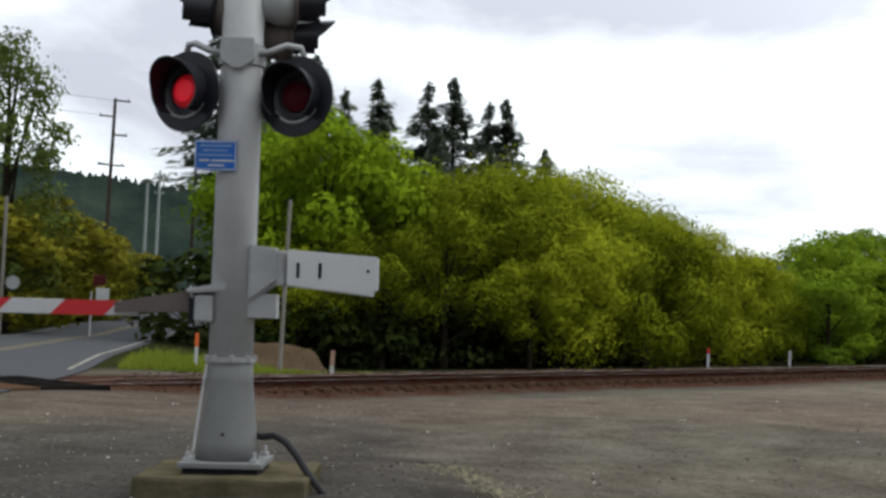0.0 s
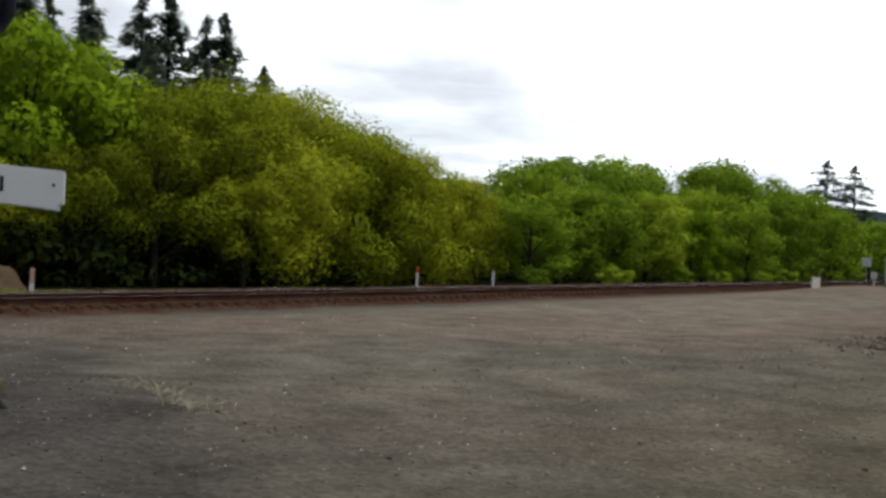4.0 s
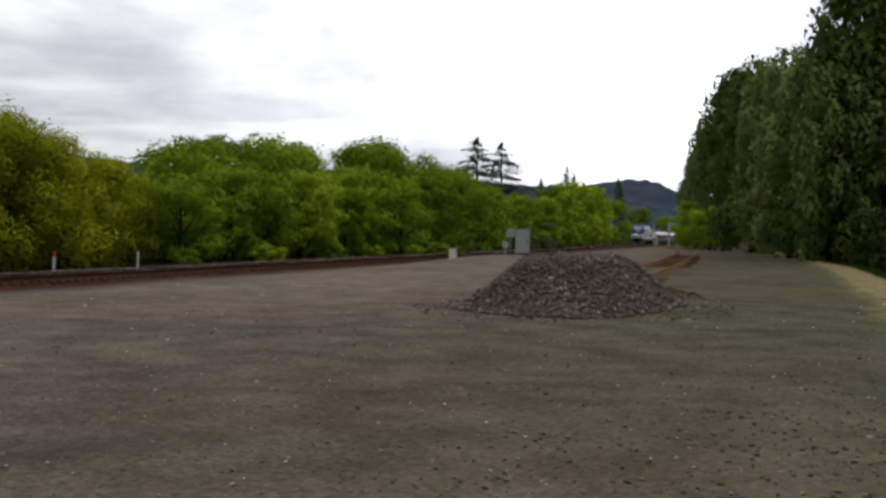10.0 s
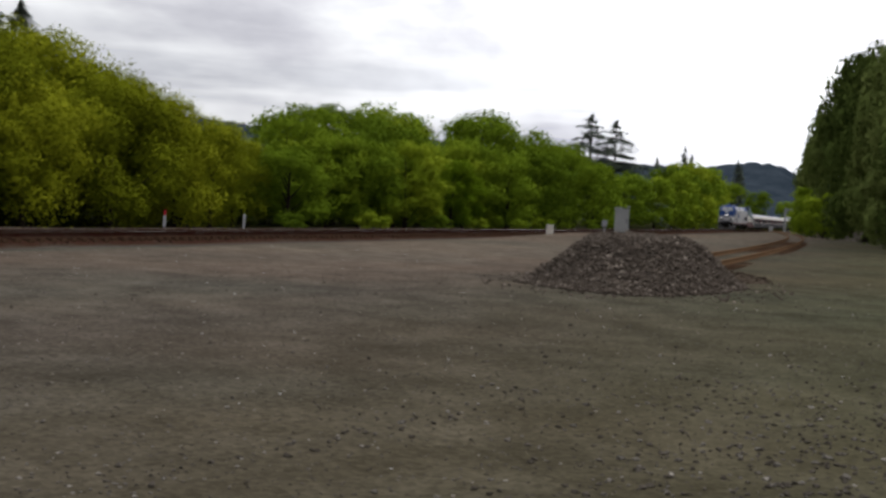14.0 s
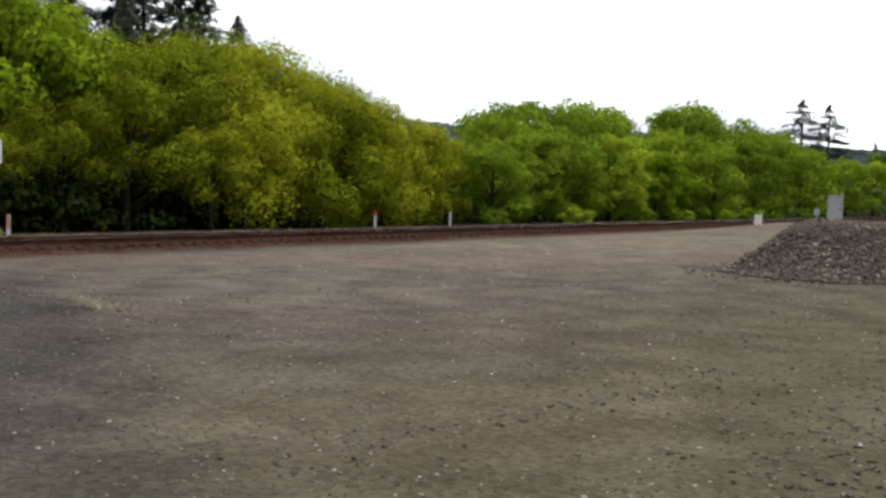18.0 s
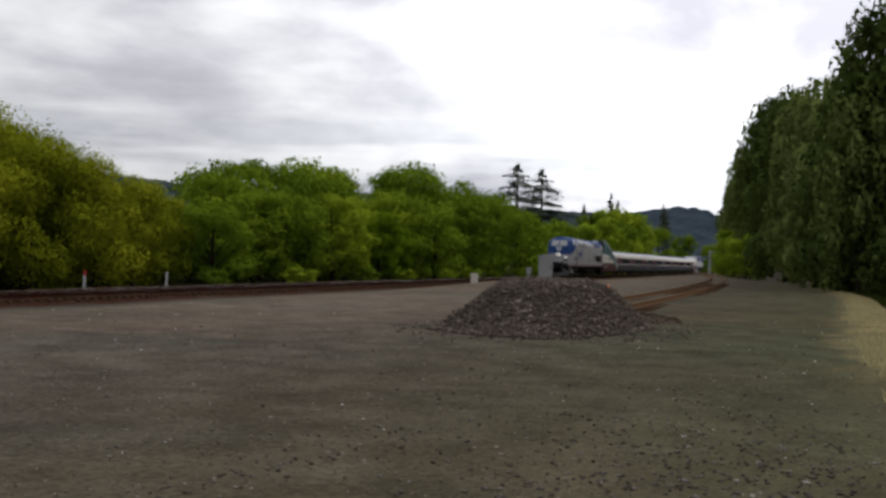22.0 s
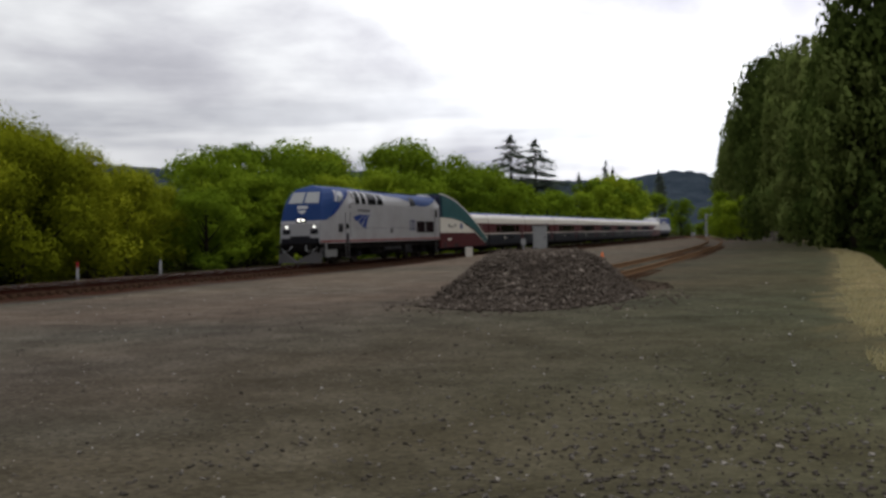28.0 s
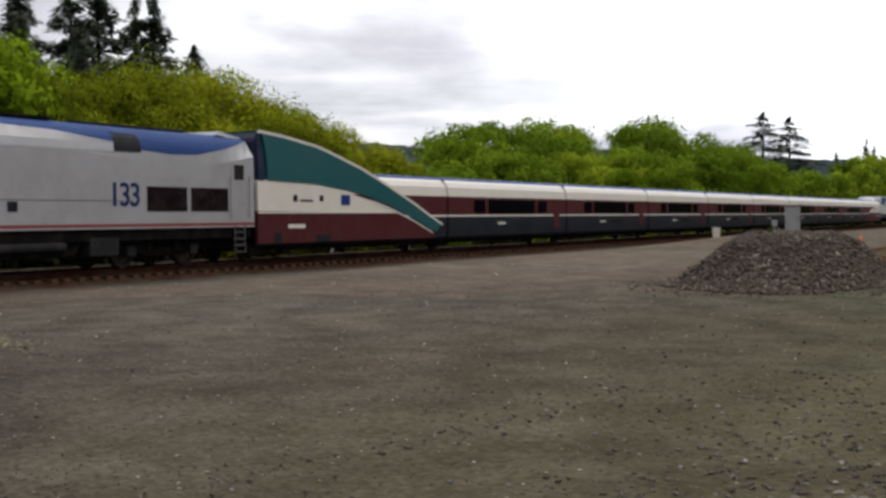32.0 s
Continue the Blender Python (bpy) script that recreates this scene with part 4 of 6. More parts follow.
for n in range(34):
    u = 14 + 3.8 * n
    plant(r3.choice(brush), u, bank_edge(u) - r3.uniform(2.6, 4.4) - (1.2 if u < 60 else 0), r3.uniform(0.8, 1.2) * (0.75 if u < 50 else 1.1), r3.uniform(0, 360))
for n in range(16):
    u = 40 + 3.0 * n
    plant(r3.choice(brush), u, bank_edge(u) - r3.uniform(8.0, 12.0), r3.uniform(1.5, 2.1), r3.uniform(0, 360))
# beyond the road
hedges = [tagged(broadleaf("tree", 24 + n, 8.5, 3.1, 30, 5500, 0.17, LEAF_OLIVE, 0.04, lift=0.4, shell=0.45), "low olive-brown tree in the hedge beyond the road", "tree", "hedge beyond the road") for n in range(2)]
airy = tagged(broadleaf("tree", 66, 16.0, 3.5, 60, 9500, 0.14, LEAF_DARK, 0.04, 0.4), "tall dark tree with an open crown beyond the road", "tree")
for u, v, h in ((17, 58, 9.0), (24.5, 62, 8.0), (30, 70, 9.4), (36, 77, 9.0), (41.5, 83, 8.2), (47, 88, 7.2), (52.5, 93, 5.6), (57.5, 98, 4.2), (38.5, 84, 8.6), (33, 79, 9.5)):
    plant(r3.choice(hedges), u, v, h / 8.5, r3.uniform(0, 360), 1.7)
for u, v, h in ((26.4, 61.4, 16.6), (18, 66, 16.0)):
    plant(airy, u, v, h / 16.0, r3.uniform(0, 360), 0.95)
for proto in (airy, thin, *hedges, *willows, *arched, *maples, *distant, *cedars, *brights, *shrubs, *cottons, *brush, *firs, *greyfirs):
    retire(proto)

# ---------------------------------------------------------------- hills


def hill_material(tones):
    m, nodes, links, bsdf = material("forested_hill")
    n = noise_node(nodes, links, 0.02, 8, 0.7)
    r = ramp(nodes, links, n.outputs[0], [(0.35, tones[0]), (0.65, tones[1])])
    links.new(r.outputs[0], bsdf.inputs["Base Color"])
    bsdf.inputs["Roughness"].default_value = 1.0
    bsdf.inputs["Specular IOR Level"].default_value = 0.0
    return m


# default tones: forest with the blue haze of distance mixed into the colour
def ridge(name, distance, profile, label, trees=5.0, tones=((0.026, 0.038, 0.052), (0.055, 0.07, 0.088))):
    """A ridge on an arc round the place; profile: azimuth in degrees and height."""
    az, hh = zip(*profile)
    vv, ff = [], []
    steps = 900
    for n in range(steps + 1):
        a = az[0] + (az[-1] - az[0]) * n / steps
        h = float(np.interp(a, az, hh))
        crest = h + trees * (noise.noise(Vector((a * 9.0, 0, distance))) + 0.8 * abs(noise.noise(Vector((a * 40.0, 3, distance)))))
        c, s = math.cos(radians(a)), math.sin(radians(a))
        for q, z in ((0.8, -20.0), (0.93, 0.62 * h), (0.995, 0.97 * h), (1.0, crest), (1.3, h * 0.7)):
            vv.append((distance * q * c, distance * q * s, z))
    for n in range(steps):
        for k in range(4):
            ff.append((5 * n + k, 5 * n + k + 1, 5 * n + 6 + k, 5 * n + 5 + k))
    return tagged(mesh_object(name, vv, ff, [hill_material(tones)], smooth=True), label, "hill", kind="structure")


ridge("backdrop_hills", 2500, ((-75, 60), (-20, 90), (0, 86), (2.5, 92), (3.8, 104), (4.7, 124), (6.1, 130), (7.2, 124), (8.6, 114), (11.4, 116), (16, 130), (21, 148), (29, 150), (33, 166), (40, 190), (52, 235), (59, 258), (63.5, 256), (80, 240), (120, 150)), "distant forested hills on the horizon, blue-green with haze in the colour")

ridge("backdrop_wooded_hill", 900, ((44, 0), (50, 40), (54, 78), (57, 96), (61, 104), (66, 110), (74, 118), (95, 90), (120, 30)), "dark green wooded hill beyond the road", 7.0, ((0.012, 0.02, 0.018), (0.035, 0.048, 0.036)))

# ---------------------------------------------------------------- crossing signal


def turned(bm, m):
    bm.transform(m)
    return bm


def lathe(profile, sides=24, bm=None, close=True):
    """A form turned round the y axis; profile: radius and y."""
    bm = bm or bmesh.new()
    rings = [[bm.verts.new((r * math.cos(a), y, r * math.sin(a))) for a in (2 * math.pi * k / sides for k in range(sides))] for r, y in profile]
    for a, b in zip(rings, rings[1:]):
        for k in range(sides):
            bm.faces.new((a[k], a[(k + 1) % sides], b[(k + 1) % sides], b[k]))
    if close:
        bm.faces.new(rings[0][::-1])
        bm.faces.new(rings[-1])
    bmesh.ops.recalc_face_normals(bm, faces=bm.faces)
    return bm


def visor(r, length, bm=None):
    """A hood: a tube open below, longer above, with wall thickness."""
    bm = bm or bmesh.new()
    sides, rows = 28, []
    for rr in (r, r - 0.012):
        near, far = [], []
        for k in range(sides + 1):
            a = radians(-52 + 284 * k / sides)
            reach = length * (0.55 + 0.45 * max(0.0, math.sin(a)))
            near.append(bm.verts.new((rr * math.cos(a), 0.0, rr * math.sin(a))))
            far.append(bm.verts.new((1.04 * rr * math.cos(a), -reach, 1.04 * rr * math.sin(a))))
        rows.append((near, far))
    (a0, b0), (a1, b1) = rows
    for k in range(sides):
        bm.faces.new((a0[k], a0[k + 1], b0[k + 1], b0[k]))
        bm.faces.new((a1[k + 1], a1[k], b1[k], b1[k + 1]))
        bm.faces.new((b0[k], b0[k + 1], b1[k + 1], b1[k]))
    for k in (0, sides):
        bm.faces.new((a0[k], b0[k], b1[k], a1[k]))
    bmesh.ops.recalc_face_normals(bm, faces=bm.faces)
    return bm


SIG = thing("crossing_signal", "grey metal level-crossing signal mast with red flashing lamps and gate", "railway signal", pose(6.78, 10.75, 0.0, 0, 0, -44))


def lamp(x, y, z, turn, lens, shell, plate, r=0.3, hood=0.245, reach=0.24, tilt=0.0):
    """A flasher at a place; turn 0 looks to -y."""
    m = pose(x, y, z, 0, 0, turn) @ pose(0, 0, 0, tilt, 0, 0)
    body = part("lamp", turned(lathe([(0.05, 0.27), (0.12, 0.22), (0.16, 0.12), (0.17, 0.0)]), m), shell, SIG, smooth=True)
    part("background", turned(lathe([(r, 0.005), (r + 0.006, -0.005), (r, -0.02), (0.19, -0.02), (0.16, -0.005)] if r > 0.2 else [(r, 0.0), (r, -0.02), (0.1, -0.02)], 36), m), plate, body)
    part("visor", turned(visor(hood, reach), m @ pose(0, -0.02, 0)), VISOR_BLACK, body)
    glass = part("lens", turned(lathe([(0.125, -0.012), (0.112, -0.03), (0.06, -0.045)], 24), m), lens, body, "red lens")
    # pale arc stands in for light reflected low inside the visor
    if r > 0.25:
        arc = [(0.2 * math.cos(k), -0.03, 0.2 * math.sin(k)) for k in (radians(-150 + 15 * j) for j in range(9))]
        part("visor_lip", turned(tube(arc, 0.011, 6), m), GALV, body, "pale arc for light reflected inside the visor")
    if lens == RED_LIT:
        part("glow_ring", turned(lathe([(0.085, -0.04), (0.08, -0.046), (0.05, -0.05)], 24), m), RED_CORE, body, "bright red glow")
    return body


lamp(-0.385, -0.08, 3.13, -26, RED_LIT, BLACK, VISOR_BLACK, 0.3, 0.205, 0.25)
lamp(0.43, -0.04, 3.12, -22, RED_DARK, BLACK, VISOR_BLACK, 0.3, 0.205, 0.25)
lamp(-0.2, 0.1, 3.78, -92, RED_DARK, HOUSING, BLACK, 0.2, 0.14, 0.42, -8)
lamp(-0.16, 0.3, 3.98, -98, RED_DARK, HOUSING, BLACK, 0.2, 0.14, 0.42, -8)
lamp(0.34, 0.1, 3.86, 108, RED_DARK, GALV, HOUSING, 0.19, 0.14, 0.4, -6)
lamp(0.3, 0.28, 3.64, 104, RED_DARK, HOUSING, HOUSING, 0.18, 0.13, 0.36, -6)
pole = part("mast", tube([(0, 0, 1.16), (0, 0, 3.38), (0.01, 0, 5.6)], [0.163, 0.157, 0.15], 28), ALUMINIUM, SIG, smooth=True)
part("mast_cap", tube([(0.01, 0, 5.6), (0.01, 0, 5.66)], [0.155, 0.1], 28), ALUMINIUM, SIG)
part("mast_base", tube([(0, 0, 0.42), (0, 0, 0.56), (0, 0, 0.8), (0, 0, 1.0), (0, 0, 1.17)], [0.235, 0.218, 0.19, 0.17, 0.168], 24), CASTING, SIG, "flared base casting", True)
part("ground_wire", tube([(-0.155, -0.1, 1.12), (-0.19, -0.12, 0.8), (-0.22, -0.14, 0.5), (-0.25, -0.16, 0.43)], 0.009, 6), ALUMINIUM, SIG, "pale bare ground wire")
part("base_collar", tube([(0, 0, 1.13), (0, 0, 1.165)], [0.178, 0.178], 28), GALV, SIG)
for k in range(8):
    a = radians(45 * k + 12)
    part("bolt", box(0.17 * math.cos(a) - 0.018, 0.17 * math.cos(a) + 0.018, 0.17 * math.sin(a) - 0.018, 0.17 * math.sin(a) + 0.018, 1.14, 1.185, 0.004), GALV, SIG)
part("base_plate", box(-0.3, 0.3, -0.3, 0.3, 0.385, 0.425, 0.008), CASTING, SIG)
for x in (-0.24, 0.24):
    for y in (-0.24, 0.24):
        part("anchor_bolt", tube([(x, y, 0.42), (x, y, 0.5)], 0.016, 8), GALV, SIG)
        part("anchor_nut", tube([(x, y, 0.42), (x, y, 0.455)], 0.032, 6), GALV, SIG)
part("access_bolt", turned(lathe([(0.014, 0.0), (0.012, -0.02)], 10), pose(0, -0.2, 0.62)), BLACK, SIG)
slab = box(-0.58, 0.64, -0.5, 0.6, -0.1, 0.345, 0.03)
bmesh.ops.subdivide_edges(slab, edges=slab.edges[:], cuts=6, use_grid_fill=True)
for w in slab.verts:
    k = noise.noise_vector(w.co * 4.0)
    w.co += Vector((k.x, k.y, 0.5 * k.z)) * 0.035 * (1.0 if max(abs(w.co.x) - 0.3, abs(w.co.y) - 0.3) > 0 else 0.0)
part("foundation", slab, CONCRETE, SIG, "stained mossy concrete foundation block")
part("shim", box(-0.27, 0.27, -0.27, 0.27, 0.34, 0.388), BLACK, SIG)
part("arm_clamp", tube([(0, 0, 3.34), (0, 0, 3.5)], [0.178, 0.172], 20), GALV, SIG)
part("clamp_plate", prism([(-0.12, 3.52), (0.12, 3.52), (0.13, 3.36), (0.03, 3.29), (-0.03, 3.29), (-0.13, 3.36)], -0.205, -0.17, None, 0.006), GALV, SIG)
for s, e in ((-1, (-0.4, -0.02, 3.5)), (1, (0.44, 0.0, 3.5))):
    part("lamp_pipe", tube([(0.1 * s, -0.08, 3.42), (0.22 * s, -0.09, 3.44), (0.34 * s, -0.06, 3.5), e, (e[0] + 0.03 * s, 0.02, 3.42), (e[0] + 0.02 * s, 0.02, 3.3)], 0.026, 10), GALV, SIG, smooth=True)
for s in (-1, 1):
    part("upper_pipe", tube([(0.1 * s, 0.05, 3.78), (0.3 * s, 0.14, 3.8), (0.42 * s, 0.16, 3.8)], 0.03, 10), HOUSING, SIG)
sign = part("notice_plate", box(-0.29, 0.02, -0.182, -0.172, 2.53, 2.755, 0.004), SIGN_BLUE, SIG, "blue enamel notice plate with unreadable white writing")
for x0, x1, z0, z1 in ((-0.283, 0.013, 2.742, 2.749), (-0.283, 0.013, 2.536, 2.543), (-0.285, -0.279, 2.536, 2.749), (0.009, 0.015, 2.536, 2.749)):
    part("border", box(x0, x1, -0.186, -0.1825, z0, z1), WHITE, sign)
for z, a, b in ((2.715, -0.25, -0.02), (2.68, -0.23, -0.05), (2.645, -0.265, -0.01), (2.605, -0.255, -0.18), (2.605, -0.165, 0.0), (2.57, -0.19, -0.07)):
    part("writing_bar", box(a, b, -0.186, -0.1825, z - 0.006, z + 0.006), SIGN_PALE if z > 2.61 else WHITE, sign)

# gate machine, counterweights and arm
mech = part("gate_machine", box(-0.26, -0.12, -0.14, 0.26, 1.42, 1.62, 0.02), GALV, SIG)
part("machine_lid", prism([(-0.33, 1.66), (-0.02, 1.72), (-0.02, 1.65), (-0.3, 1.63)], -0.16, 0.28, None, 0.008), GALV, mech)
part("bracket", prism([(0.12, 2.0), (0.34, 1.98), (0.37, 1.86), (0.36, 1.74), (0.12, 1.56)], -0.13, 0.05, None, 0.02), GALV, SIG, "grey cast pivot bracket")
part("bracket_rib", box(0.34, 0.4, -0.15, 0.02, 1.7, 1.96, 0.015), GALV, SIG)
part("lower_plate", box(0.1, 0.33, -0.1, 0.1, 1.46, 1.64, 0.008), GALV, SIG)
weight = part("counterweight", prism([(0.42, 1.965), (1.08, 1.925), (1.08, 1.68), (1.05, 1.68), (1.05, 1.635), (0.42, 1.7)], -0.2, -0.06, None, 0.008), WHITE, SIG, "pale grey counterweight plates")
for x in (0.5, 0.66):
    part("slot", box(x - 0.012, x + 0.012, -0.204, -0.2005, 1.76, 1.87, 0.0), BLACK, weight)
part("bolt_hole", turned(lathe([(0.012, -0.2005), (0.012, -0.205)], 10), pose(1.01, 0, 1.82)), BLACK, weight)
for y in (-0.07, 0.06):
    part("arm_bracket", prism([(-0.26, 1.66), (-0.86, 1.555), (-0.86, 1.475), (-0.26, 1.5)], y, y + 0.015), HOUSING, SIG)
part("bracket_brace", tube([(-0.3, -0.09, 1.68), (-0.24, -0.09, 1.4)], 0.012, 6), ALUMINIUM, SIG)
part("machine_recess", box(-0.3, -0.262, -0.12, 0.22, 1.43, 1.6), BLACK, SIG)
arm = part("gate_arm", box(-7.6, -0.7, -0.015, 0.015, 1.455, 1.565, 0.004), WHITE, SIG, "red and white striped gate arm, lowered")
for n in range(9):
    x = -0.84 - 0.8 * n
    part("red_stripe", prism([(x, 1.566), (x - 0.4, 1.566), (x - 0.51, 1.454), (x - 0.11, 1.454)], -0.0185, 0.0185), SIGN_RED, arm)
hose = [(0.15, 0.1, 0.6)] + [(0.2 + 0.6 * f, 0.02 - 0.3 * f, 0.56 + 0.08 * math.sin(math.pi * min(1.0, f * 1.5)) - 0.42 * f * f) for f in (0.1, 0.25, 0.4, 0.55, 0.7, 0.85, 1.0)]
part("cable_hose", tube(hose, 0.027, 12), RUBBER, SIG, "black flexible conduit", True)

# crossing panels
panels = thing("crossing_panels", "dark timber and rubber crossing surface between the rails", "level crossing", kind="structure")
for k in range(7):
    u0 = road_line(TRACK_V) - 4.9 + 1.4 * k
    for v0, v1 in ((24.1, 25.24), (25.46, 26.74), (26.96, 28.2)):
        part("panel", box(u0, u0 + 1.38, v0, v1, -0.1, 0.078, 0.01), TIE if k % 2 else UNDER, panels)

# ---------------------------------------------------------------- small things by the track


def marker_post(u, v, top, label, tip, size=0.05, tip_part=0.35):
    z0 = ground_z(u, v)
    ob = thing("marker_post", label, "marker post", pose(u, v, z0, 2, 1, -40), "marker posts")
    h = top - z0
    part("post", box(-size, size, -0.02, 0.02, -0.15, h * (1 - tip_part), 0.006), WHITE, ob)
    part("tip", box(-size * 1.05, size * 1.05, -0.022, 0.022, h * (1 - tip_part), h, 0.006), tip, ob)


marker_post(19.1, 31.0, 1.02, "white marker post with an orange tip beside the track", ORANGE, 0.045)
marker_post(23.9, 31.0, 0.55, "weathered white marker post with a faded patch", FADED, 0.06, 0.5)
marker_post(44.55, 31.0, 0.7, "thin white marker post with a red tip", SIGN_RED, 0.05, 0.22)
marker_post(51.5, 31.0, 0.6, "short white marker post among shrubs", WHITE, 0.05, 0.3)


def cabinet(u, v, h, w, label, mast=True):
    z0 = ground_z(u, v)
    ob = thing("signal_cabinet", label, "signal cabinet", pose(u, v, z0, 0, 0, -72))
    part("plinth", box(-w * 0.62, w * 0.62, -0.35, 0.35, -0.1, 0.12, 0.02), CONCRETE, ob)
    part("body", box(-w / 2, w / 2, -0.3, 0.3, 0.12, h - 0.06, 0.015), CABINET, ob)
    part("roof", box(-w / 2 - 0.05, w / 2 + 0.05, -0.36, 0.36, h - 0.06, h, 0.015), CABINET, ob)
    d = part("door", box(-w / 2 + 0.06, w / 2 - 0.06, -0.322, -0.302, 0.2, h - 0.14, 0.006), CABINET, ob)
    part("handle", box(w / 2 - 0.16, w / 2 - 0.13, -0.345, -0.323, h * 0.45, h * 0.6), BLACK, d)
    if mast:
        part("vent_pipe", tube([(w / 2 - 0.1, 0, h), (w / 2 - 0.1, 0, h + 0.12), (w / 2 + 0.1, 0, h + 0.14)], 0.03, 8), GALV, ob)
    return ob


cabinet(72.3, 15.85, 1.62, 0.84, "grey metal signal cabinet beside the track")
jb = thing("junction_box", "small pale junction box on a stub post", "junction box", pose(72.1, 16.9, ground_z(72.1, 16.9), 0, 0, -72))
part("stub", tube([(0, 0, -0.1), (0, 0, 0.5)], 0.06, 8), GALV, jb)
part("box", box(-0.16, 0.16, -0.12, 0.12, 0.4, 0.8, 0.02), CABINET, jb)
wb = thing("junction_box", "small weathered cream box on the gravel by the track", "junction box", pose(65.0, 18.5, ground_z(65, 18.5), 0, 0, -70))
part("body", box(-0.2, 0.2, -0.16, 0.16, -0.05, 0.5, 0.02), CREAM, wb)
part("lid", box(-0.22, 0.22, -0.18, 0.18, 0.5, 0.56, 0.015), CREAM, wb)

cone = thing("traffic_cone", "small faded orange cone at the end of the siding", "traffic cone", pose(50.8, 8.2, ground_z(50.8, 8.2)))
part("base", box(-0.17, 0.17, -0.17, 0.17, 0, 0.03, 0.008), BLACK, cone)
part("cone", tube([(0, 0, 0.03), (0, 0, 0.3), (0.0, 0, 0.55)], [0.13, 0.08, 0.03], 14), ORANGE, cone, smooth=True)

gantry = thing("signal_mast", "pale far signal mast with a bracket beside the track", "railway signal", pose(228.7, 17.8, ground_z(228.7, 17.8)))
part("post", tube([(0, 0, -0.2), (0, 0, 4.6)], 0.22, 10), CABINET, gantry)
part("bracket", box(-0.2, 0.2, -3.6, 0.2, 4.2, 4.5, 0.03), CABINET, gantry)
part("lamp_head", box(-0.2, 0.2, -3.7, -2.9, 3.2, 4.7, 0.05), CABINET, gantry)
part("case", box(-0.4, 0.3, 2.2, 2.9, 0, 1.0, 0.04), CABINET, gantry)
board = thing("track_sign", "small white square sign on a post beyond the track", "sign", pose(150.0, 33.0, ground_z(150, 33), 0, 0, 0))
part("post", tube([(0, 0, -0.2), (0, 0, 2.6)], 0.05, 8), GALV, board)
part("plate", box(-0.02, 0.02, -0.55, 0.55, 2.0, 3.1, 0.01), WHITE, board)

# ---------------------------------------------------------------- utility poles and road signs


def utility_pole(u, v, z0, top, label, lean=0.0, arms=((0.4, -0.85, 0.85), (2.4, -0.7, 0.7)), wood=POLE_WOOD):
    ob = thing("utility_pole", label, "utility pole", pose(u, v, z0, 0, lean, -22), "utility poles")
    h = top - z0
    part("pole", tube([(0, 0, -0.5), (0, 0, h * 0.5), (0, 0, h)], [0.16, 0.14, 0.11], 10), wood, ob)
    for d, w0, w1 in arms:
        part("crossarm", box(w0, w1, -0.05, 0.05, h - d - 0.06, h - d + 0.06, 0.01), wood, ob)
        for x in (w0 * 0.9 + w1 * 0.1, w0 * 0.1 + w1 * 0.9):
            part("insulator", tube([(x, 0, h - d + 0.06), (x, 0, h - d + 0.2)], [0.035, 0.05], 8), GALV, ob)
    return ob


utility_pole(40.8, 78.5, 1.0, 17.0, "tall dark wooden utility pole with staggered crossarms", 1.2, ((0.1, -0.1, 1.05), (1.3, -1.05, 0.1), (2.6, -0.1, 1.0), (4.8, -0.95, 0.95)))
utility_pole(58.9, 96.6, 2.5, 18.4, "dark wooden utility pole by the road", 1.0, ((0.4, -0.85, 0.85),))
utility_pole(56.0, 100.0, 3.0, 14.5, "pale far utility pole behind the hedge", 0.5, ((0.4, -0.6, 0.6),), CABINET)
utility_pole(63.0, 110.0, 4.0, 16.8, "pale far utility pole with a transformer", 0.5, ((0.4, -0.6, 0.6), (2.4, -0.5, 0.5)), CABINET)
wires = thing("power_lines", "thin dark overhead wires between utility poles", "power line", kind="structure")
for z, o in ((16.9, 0.9), (15.7, -0.9), (12.3, 0.0)):
    a, b = Vector((40.8 + o, 78.5, z)), Vector((-10 + o, 68.0, z + 1))
    pts = [a.lerp(b, f) - Vector((0, 0, 1.2 * (1 - (2 * f - 1) ** 2))) for f in (k / 12 for k in range(13))]
    part("wire", tube(pts, 0.012, 4), BLACK, wires)

lp = thing("light_post", "thin pale post with a round sign beside the road", "post", pose(24.5, 57.0, 0.0))
part("post", tube([(0, 0, -0.2), (0.05, 0, 7.0)], 0.09, 10), PALE_BARK, lp)
part("plate", turned(lathe([(0.32, 0.02), (0.32, -0.02)], 20), pose(0.5, -0.12, 2.9, 0, 0, -30)), CABINET, lp)
sp = thing("slim_post", "slim weathered grey post behind the track", "post", pose(23.4, 33.0, ground_z(23.4, 33.0), 0, 2.0, 0))
part("post", tube([(0, 0, -0.2), (0, 0, 5.6)], [0.07, 0.06], 8), PALE_BARK, sp)
rs = thing("road_sign", "small round white sign on a post by the road bend", "sign", pose(44.0, 72.0, 1.2))
part("post", tube([(0, 0, -0.3), (0, 0, 4.2)], 0.05, 8), GALV, rs)
part("plate", turned(lathe([(0.4, 0.02), (0.4, -0.02)], 20), pose(0, -0.06, 4.0, 0, 0, -32)), WHITE, rs)
ws = thing("road_sign", "small white board on a stake in the grass by the road", "sign", pose(28.6, 56.0, 0.2))
part("stake", tube([(0, 0, -0.3), (0, 0, 2.4)], 0.04, 8), WHITE, ws)
part("plate", box(0.25, 0.95, -0.02, 0.02, 1.9, 2.6, 0.01), WHITE, ws)
part("back_board", box(0.1, 0.75, 0.03, 0.07, 2.7, 3.25, 0.01), MAROON, ws)

# ---------------------------------------------------------------- dead trees


